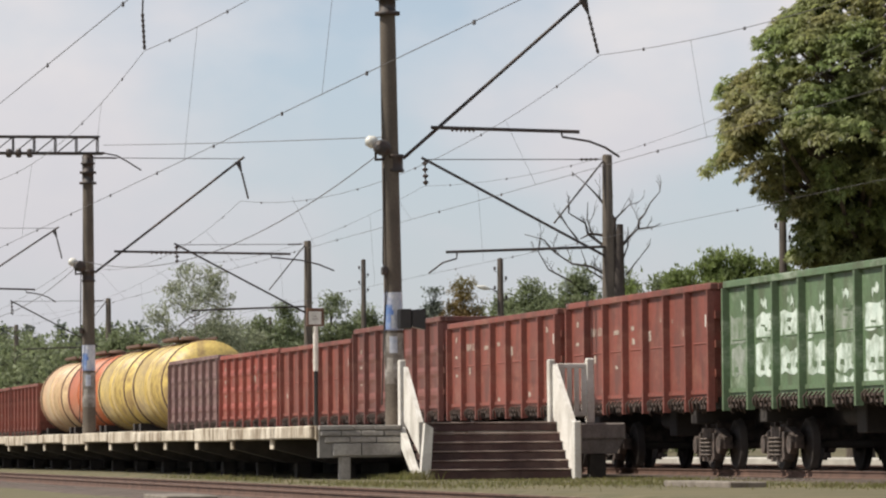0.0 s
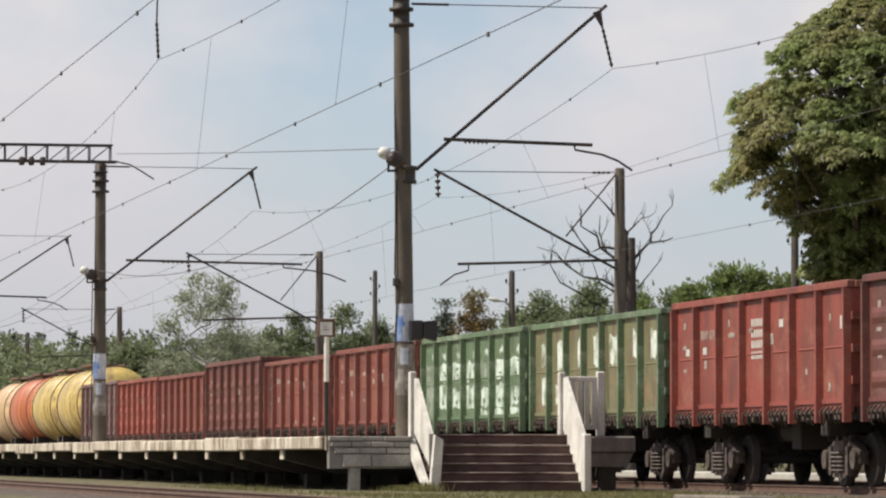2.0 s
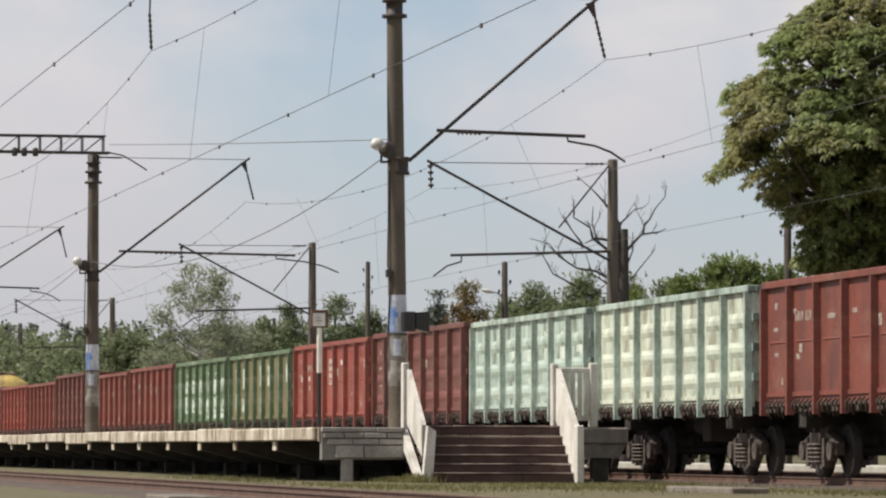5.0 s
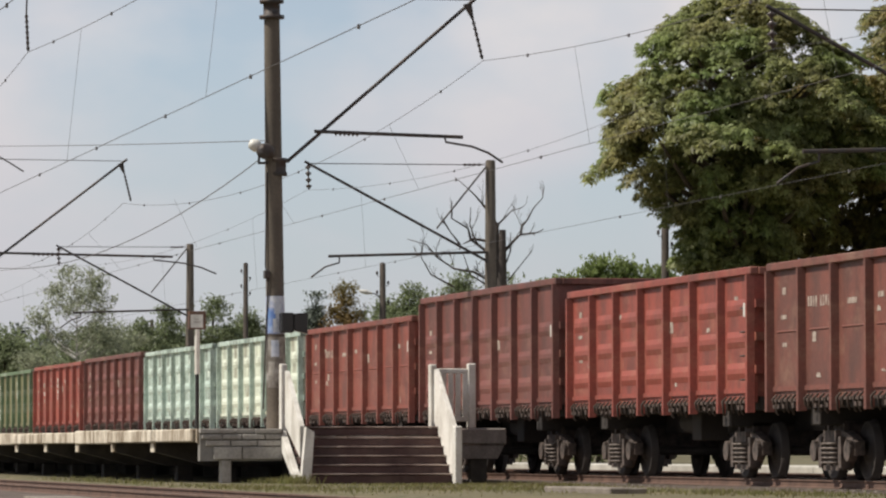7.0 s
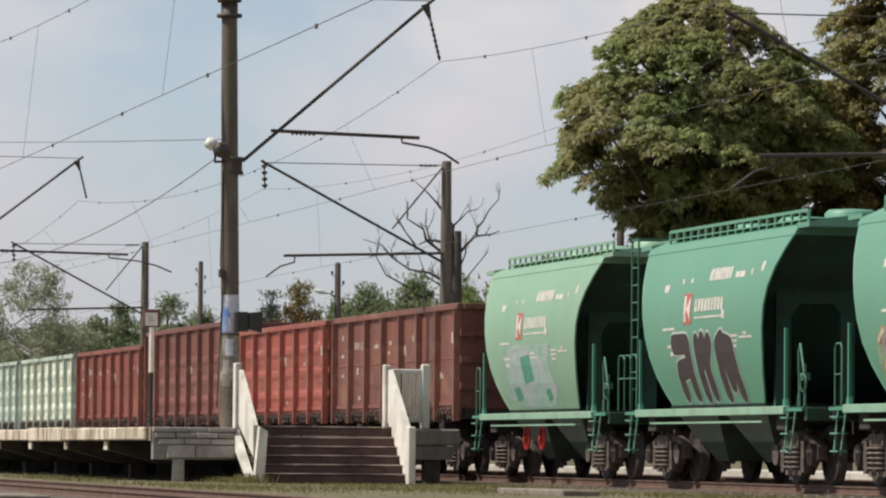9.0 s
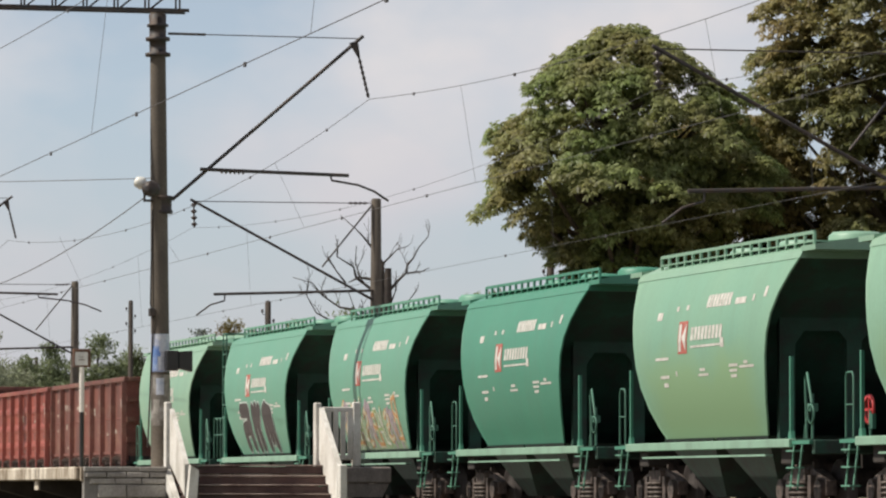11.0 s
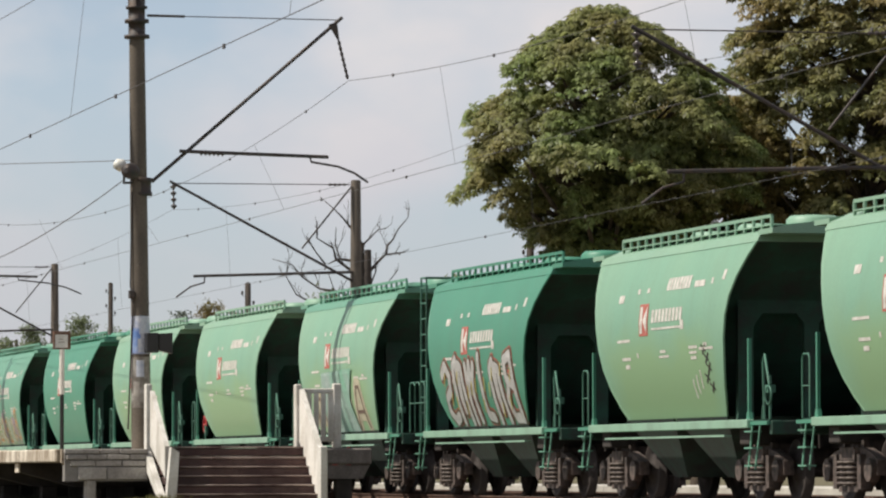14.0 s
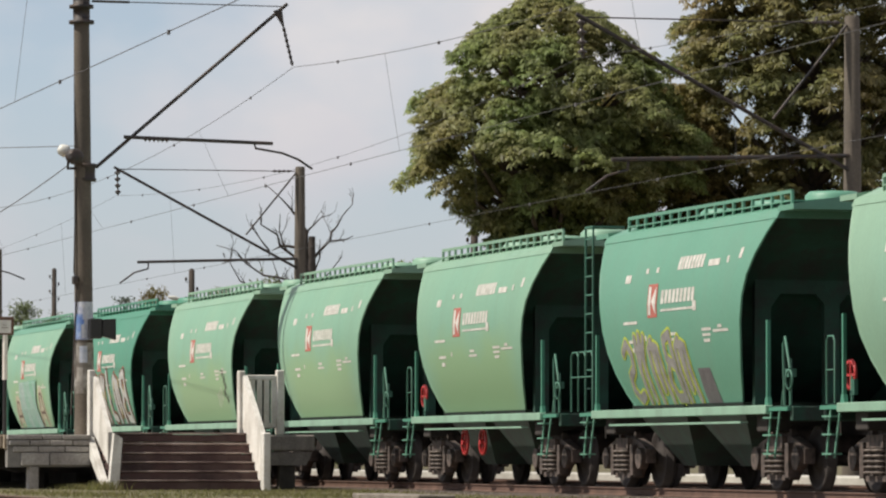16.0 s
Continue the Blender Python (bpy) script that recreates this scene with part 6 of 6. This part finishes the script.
def dead_tree():
    t = thing("dead_tree", "bare grey dead tree with broken trunk", "tree", "", pose(34.05, 150, 0))
    part("trunk", Shape().tube([(0, 0, -0.05), (0.05, 0, 3), (-0.02, 0, 5.5), (0.03, 0, 7.9)], [0.3, 0.24, 0.2, 0.11], 10), M_DEADWOOD, t, "broken-off grey trunk")
    rnd = random.Random(8)

    def grow(s, p, d, ln, r, depth):
        pts, rad = [p], [r]
        for i in range(5):
            d = (d + Vector((rnd.uniform(-0.35, 0.35), rnd.uniform(-0.35, 0.35), rnd.uniform(-0.12, 0.28)))).normalized()
            p = p + d * ln / 5
            pts.append(p)
            rad.append(max(0.007, r * (1 - 0.17 * (i + 1))))
            if depth and i in (1, 2, 3, 4) and rnd.random() < 0.8:
                side = (d + Vector((rnd.uniform(-1, 1), rnd.uniform(-0.6, 0.6), rnd.uniform(-0.2, 0.9)))).normalized()
                grow(s, p, side, ln * rnd.uniform(0.35, 0.6), rad[-1] * 0.6, depth - 1)
        s.tube(pts, rad, 6)
    def limb(pts, r, twigs=3):
        """A crooked limb through (x, z) bends, tapering, with a few short twigs."""
        sh = Shape()
        p = [Vector((x, rnd.uniform(-0.25, 0.25) * i, z)) for i, (x, z) in enumerate(pts)]
        sh.tube(p, [max(0.012, r * (1 - 0.8 * i / (len(p) - 1))) for i in range(len(p))], 6)
        for i in range(twigs):
            k = rnd.randrange(1, len(p))
            q = p[k - 1].lerp(p[k], rnd.random())
            d = ((p[k] - p[k - 1]).normalized() + Vector((rnd.uniform(-0.9, 0.9), rnd.uniform(-0.5, 0.5), rnd.uniform(-0.1, 0.8)))).normalized()
            grow(sh, q, d, rnd.uniform(0.35, 0.7), 0.018, 1)
        part("branch", sh, M_DEADWOOD, t)
    limb([(-0.3, 7.5), (-0.9, 7.6), (-1.4, 7.4)], 0.07, 1)
    limb([(-0.1, 6.9), (-0.55, 7.2), (-0.95, 7.6), (-1.3, 7.9), (-1.55, 8.3), (-1.85, 8.8)], 0.065, 4)
    limb([(-0.1, 8.0), (-0.55, 8.65), (-0.9, 9.0), (-1.2, 9.2), (-1.5, 9.65)], 0.05, 3)
    limb([(-0.9, 7.55), (-1.05, 8.1), (-1.15, 8.6)], 0.03, 2)
    limb([(-1.4, 7.4), (-1.75, 7.8), (-2.0, 8.3)], 0.035, 2)
    limb([(-0.2, 6.1), (-1.0, 6.5), (-1.6, 6.6), (-2.1, 7.0), (-2.7, 7.35), (-3.0, 7.6)], 0.05, 5)
    limb([(-2.1, 7.0), (-2.5, 7.1), (-2.9, 7.0)], 0.025, 2)
    limb([(-0.4, 6.0), (-1.1, 6.4), (-1.3, 7.1)], 0.035, 2)
    limb([(-1.6, 6.0), (-2.4, 6.4), (-2.65, 7.0), (-2.75, 7.3)], 0.035, 3)
    limb([(0.1, 7.2), (0.45, 7.55), (0.65, 7.75), (1.1, 7.8), (1.5, 7.95)], 0.055, 2)
    limb([(0.65, 7.75), (0.7, 8.05), (0.95, 8.25), (1.05, 8.6), (1.3, 8.95), (1.45, 9.35)], 0.045, 3)
    limb([(-0.15, 8.05), (0.1, 8.3), (0.4, 8.55), (0.75, 8.65)], 0.04, 3)
    limb([(0.1, 6.7), (0.3, 7.2), (0.25, 7.8)], 0.035, 1)
    limb([(0.2, 6.2), (0.75, 6.9), (1.05, 7.25)], 0.03, 1)
    part("stem", Shape().tube([(-0.3, 0.1, -0.05), (-0.28, 0.1, 4), (-0.22, 0.1, 7.2), (-0.12, 0.1, 8.1)], [0.24, 0.2, 0.15, 0.05], 9), M_DEADWOOD, t, "second broken stem")


forest()
dead_tree()


# ---- wooden line poles and lamps behind the train ----
def wood_pole(x, y, top, lamp=0, pins=True):
    p = thing("telegraph_pole", "tarred dark wooden telegraph pole with side insulators", "pole", "wooden line poles", pose(x, y, 0))
    part("shaft", Shape().lathe([(0.17, -0.1), (0.13, top), (0.02, top + 0.06)], "z", 10), M_WOOD, p)
    if pins:
        for i in range(4):
            sx = 1 if i % 2 else -1
            z = top - 0.55 - i * 0.42
            part("pin_insulator", Shape().tube([(sx * 0.1, 0, z), (sx * 0.24, 0, z), (sx * 0.25, 0, z + 0.08)], 0.015, 5).lathe([(0.03, z + 0.06), (0.055, z + 0.08), (0.05, z + 0.2), (0.02, z + 0.22)], "z", 8, (sx * 0.25, 0, 0)), M_CERAMIC, p)
    if lamp:
        z = top - 1.3
        part("lamp_arm", Shape().tube([(0, 0, z - 0.3), (-0.35, 0, z - 0.02), (-0.55, 0, z)], 0.025, 6), M_IRON, p)
        part("street_lamp", Shape().tube([(-0.5, 0, z), (-0.75, 0, z + 0.05), (-1.05, 0, z + 0.1)], [0.05, 0.11, 0.05], 8), M_LAMPW, p, "grey street lamp head")
    return p


wood_pole(42.26, 160, 9.6)
wood_pole(44.19, 260, 11.2)
wood_pole(40.06, 200, 8.8, 1, True)
wood_pole(49.3, 330, 9.95, 1)
wood_pole(51.4, 160.5, 12.3, 0)
wood_pole(50.75, 160, 11.2, 1, False)


# ---- low platform behind the far track, crossing slabs, platform sign, weeds ----
def low_platform():
    p = thing("low_platform", "low sunlit concrete platform edge beyond the tracks", "platform", "", None, "structure")
    y = 20.0
    while y < 260:
        part("kerb_slab", Shape().box(29.2, 31.4, y, y + 5.96, -0.1, 0.27, c=0.02), mat("sunlit_kerb_concrete", (0.50, 0.48, 0.43), (0.38, 0.36, 0.32), 0.9, scale=1.5, vary=0.1), p)
        y += 6.0


low_platform()


def slab_on_ground(x, y, lx, ly, turn, label):
    whole("concrete_slab", Shape().box(-lx / 2, lx / 2, -ly / 2, ly / 2, -0.06, 0.05, c=0.02), M_SLEEPER, label, "slab", m=pose(x, y, 0 if x > 12 else -0.15, 0, 0, turn))


slab_on_ground(17.6, 71.0, 0.6, 3.6, 3, "loose pale concrete slab lying in the grass")
slab_on_ground(9.45, 73.0, 0.8, 4.0, -2, "worn concrete crossing slab between the rails")


def platform_sign():
    s = thing("platform_sign", "small white sign in a rusty frame on a striped post", "sign", "", pose(17.0, 106.7, PLAT_Z))
    part("post_lower", Shape().lathe([(0.05, 0), (0.05, 1.32)], "z", 10), M_BLACK, s, "black lower post")
    part("post_upper", Shape().lathe([(0.06, 1.32), (0.06, 2.36)], "z", 10), M_WHITE, s, "white upper post")
    f = part("frame", Shape().box(-0.2, 0.2, -0.02, 0.12, 2.36, 2.78, c=0.01), M_RUST, s)
    part("face", Shape().box(-0.16, 0.13, -0.028, -0.022, 2.40, 2.70), M_SIGNFACE, f, "white sign face")
    part("symbol", Shape().box(-0.08, 0.06, -0.034, -0.0285, 2.52, 2.535), M_RUST, f)
    part("symbol", Shape().box(-0.06, 0.03, -0.034, -0.0285, 2.58, 2.592), M_RUST, f)


platform_sign()


def weeds():
    rng = np.random.default_rng(3)
    vs = []
    spots = [(16.1, 88.9, 0.3, 0.5, 0.17, 420), (15.8, 90.0, 0.4, 0.5, 0.12, 250), (13.7, 98, 0.4, 9, 0.10, 500), (18.2, 86.5, 2.4, 1.3, 0.05, 1500), (20.3, 86, 1.2, 5, 0.06, 900), (17.5, 78, 2.6, 7, 0.05, 2600), (14.0, 80, 1.2, 9, 0.06, 1500), (19.5, 68, 1.6, 6, 0.06, 1200)]
    for x, y, rx, ry, h, n in spots:
        b = np.stack([x + rng.normal(0, rx * 0.5, n), y + rng.normal(0, ry * 0.5, n), np.full(n, -0.04)], 1)
        d = np.stack([rng.normal(0, 0.35, n), rng.normal(0, 0.35, n), np.ones(n)], 1)
        ln = h * rng.uniform(0.4, 1.3, (n, 1))
        a = rng.uniform(0, np.pi, n)
        w = np.stack([np.cos(a), np.sin(a), np.zeros(n)], 1) * (0.008 + 0.03 * h)
        vs.append(np.stack([b - w, b + w, b + d * ln + w * 0.2, b + d * ln - w * 0.2], 1).reshape(-1, 3))
    whole("weeds", leaf_mesh("weeds", np.concatenate(vs), L_WEED), None, "tufts of grass and weeds by the stairs", "grass", kind="stuff")


weeds()


# ---- what moves ----
def motions():
    # seconds and the way the train has gone since 8 s, in metres
    run = [(0.0, -130.5), (0.5, -122.4), (1.0, -113.7), (1.5, -105.9), (2.0, -97.6), (2.5, -89.7), (3.0, -81.2), (4.25, -61.3),
           (5.5, -41.15), (6.0, -32.7), (6.5, -24.6), (7.0, -16.15), (7.5, -8.35), (8.0, 0.0), (8.5, 7.95), (9.0, 16.4), (9.5, 24.3),
           (10.0, 32.7), (11.25, 53.1), (12.5, 73.5), (13.0, 82.0), (13.5, 89.9), (14.0, 98.4), (14.5, 106.3), (15.0, 114.8), (15.5, 122.8), (16.0, 131.1)]
    for w, y0 in WAGONS:
        walk(w, [(t, pose(TRACK_X, y0 + d, 0)) for t, d in run])
    turn = math.degrees(SPEED / FPS / 0.475)
    for sgn, sets in WHEELS.items():
        walk(sets[0], [(k / FPS, pose(0, 0.925 * sgn, 0.475, -turn * k)) for k in range(16 * FPS + 1)])
        keys = sets[0].animation_data
        for o in sets[1:]:
            o.rotation_mode = "QUATERNION"
            a = o.animation_data_create()
            a.action = keys.action
            a.action_slot = keys.action_slot


motions()
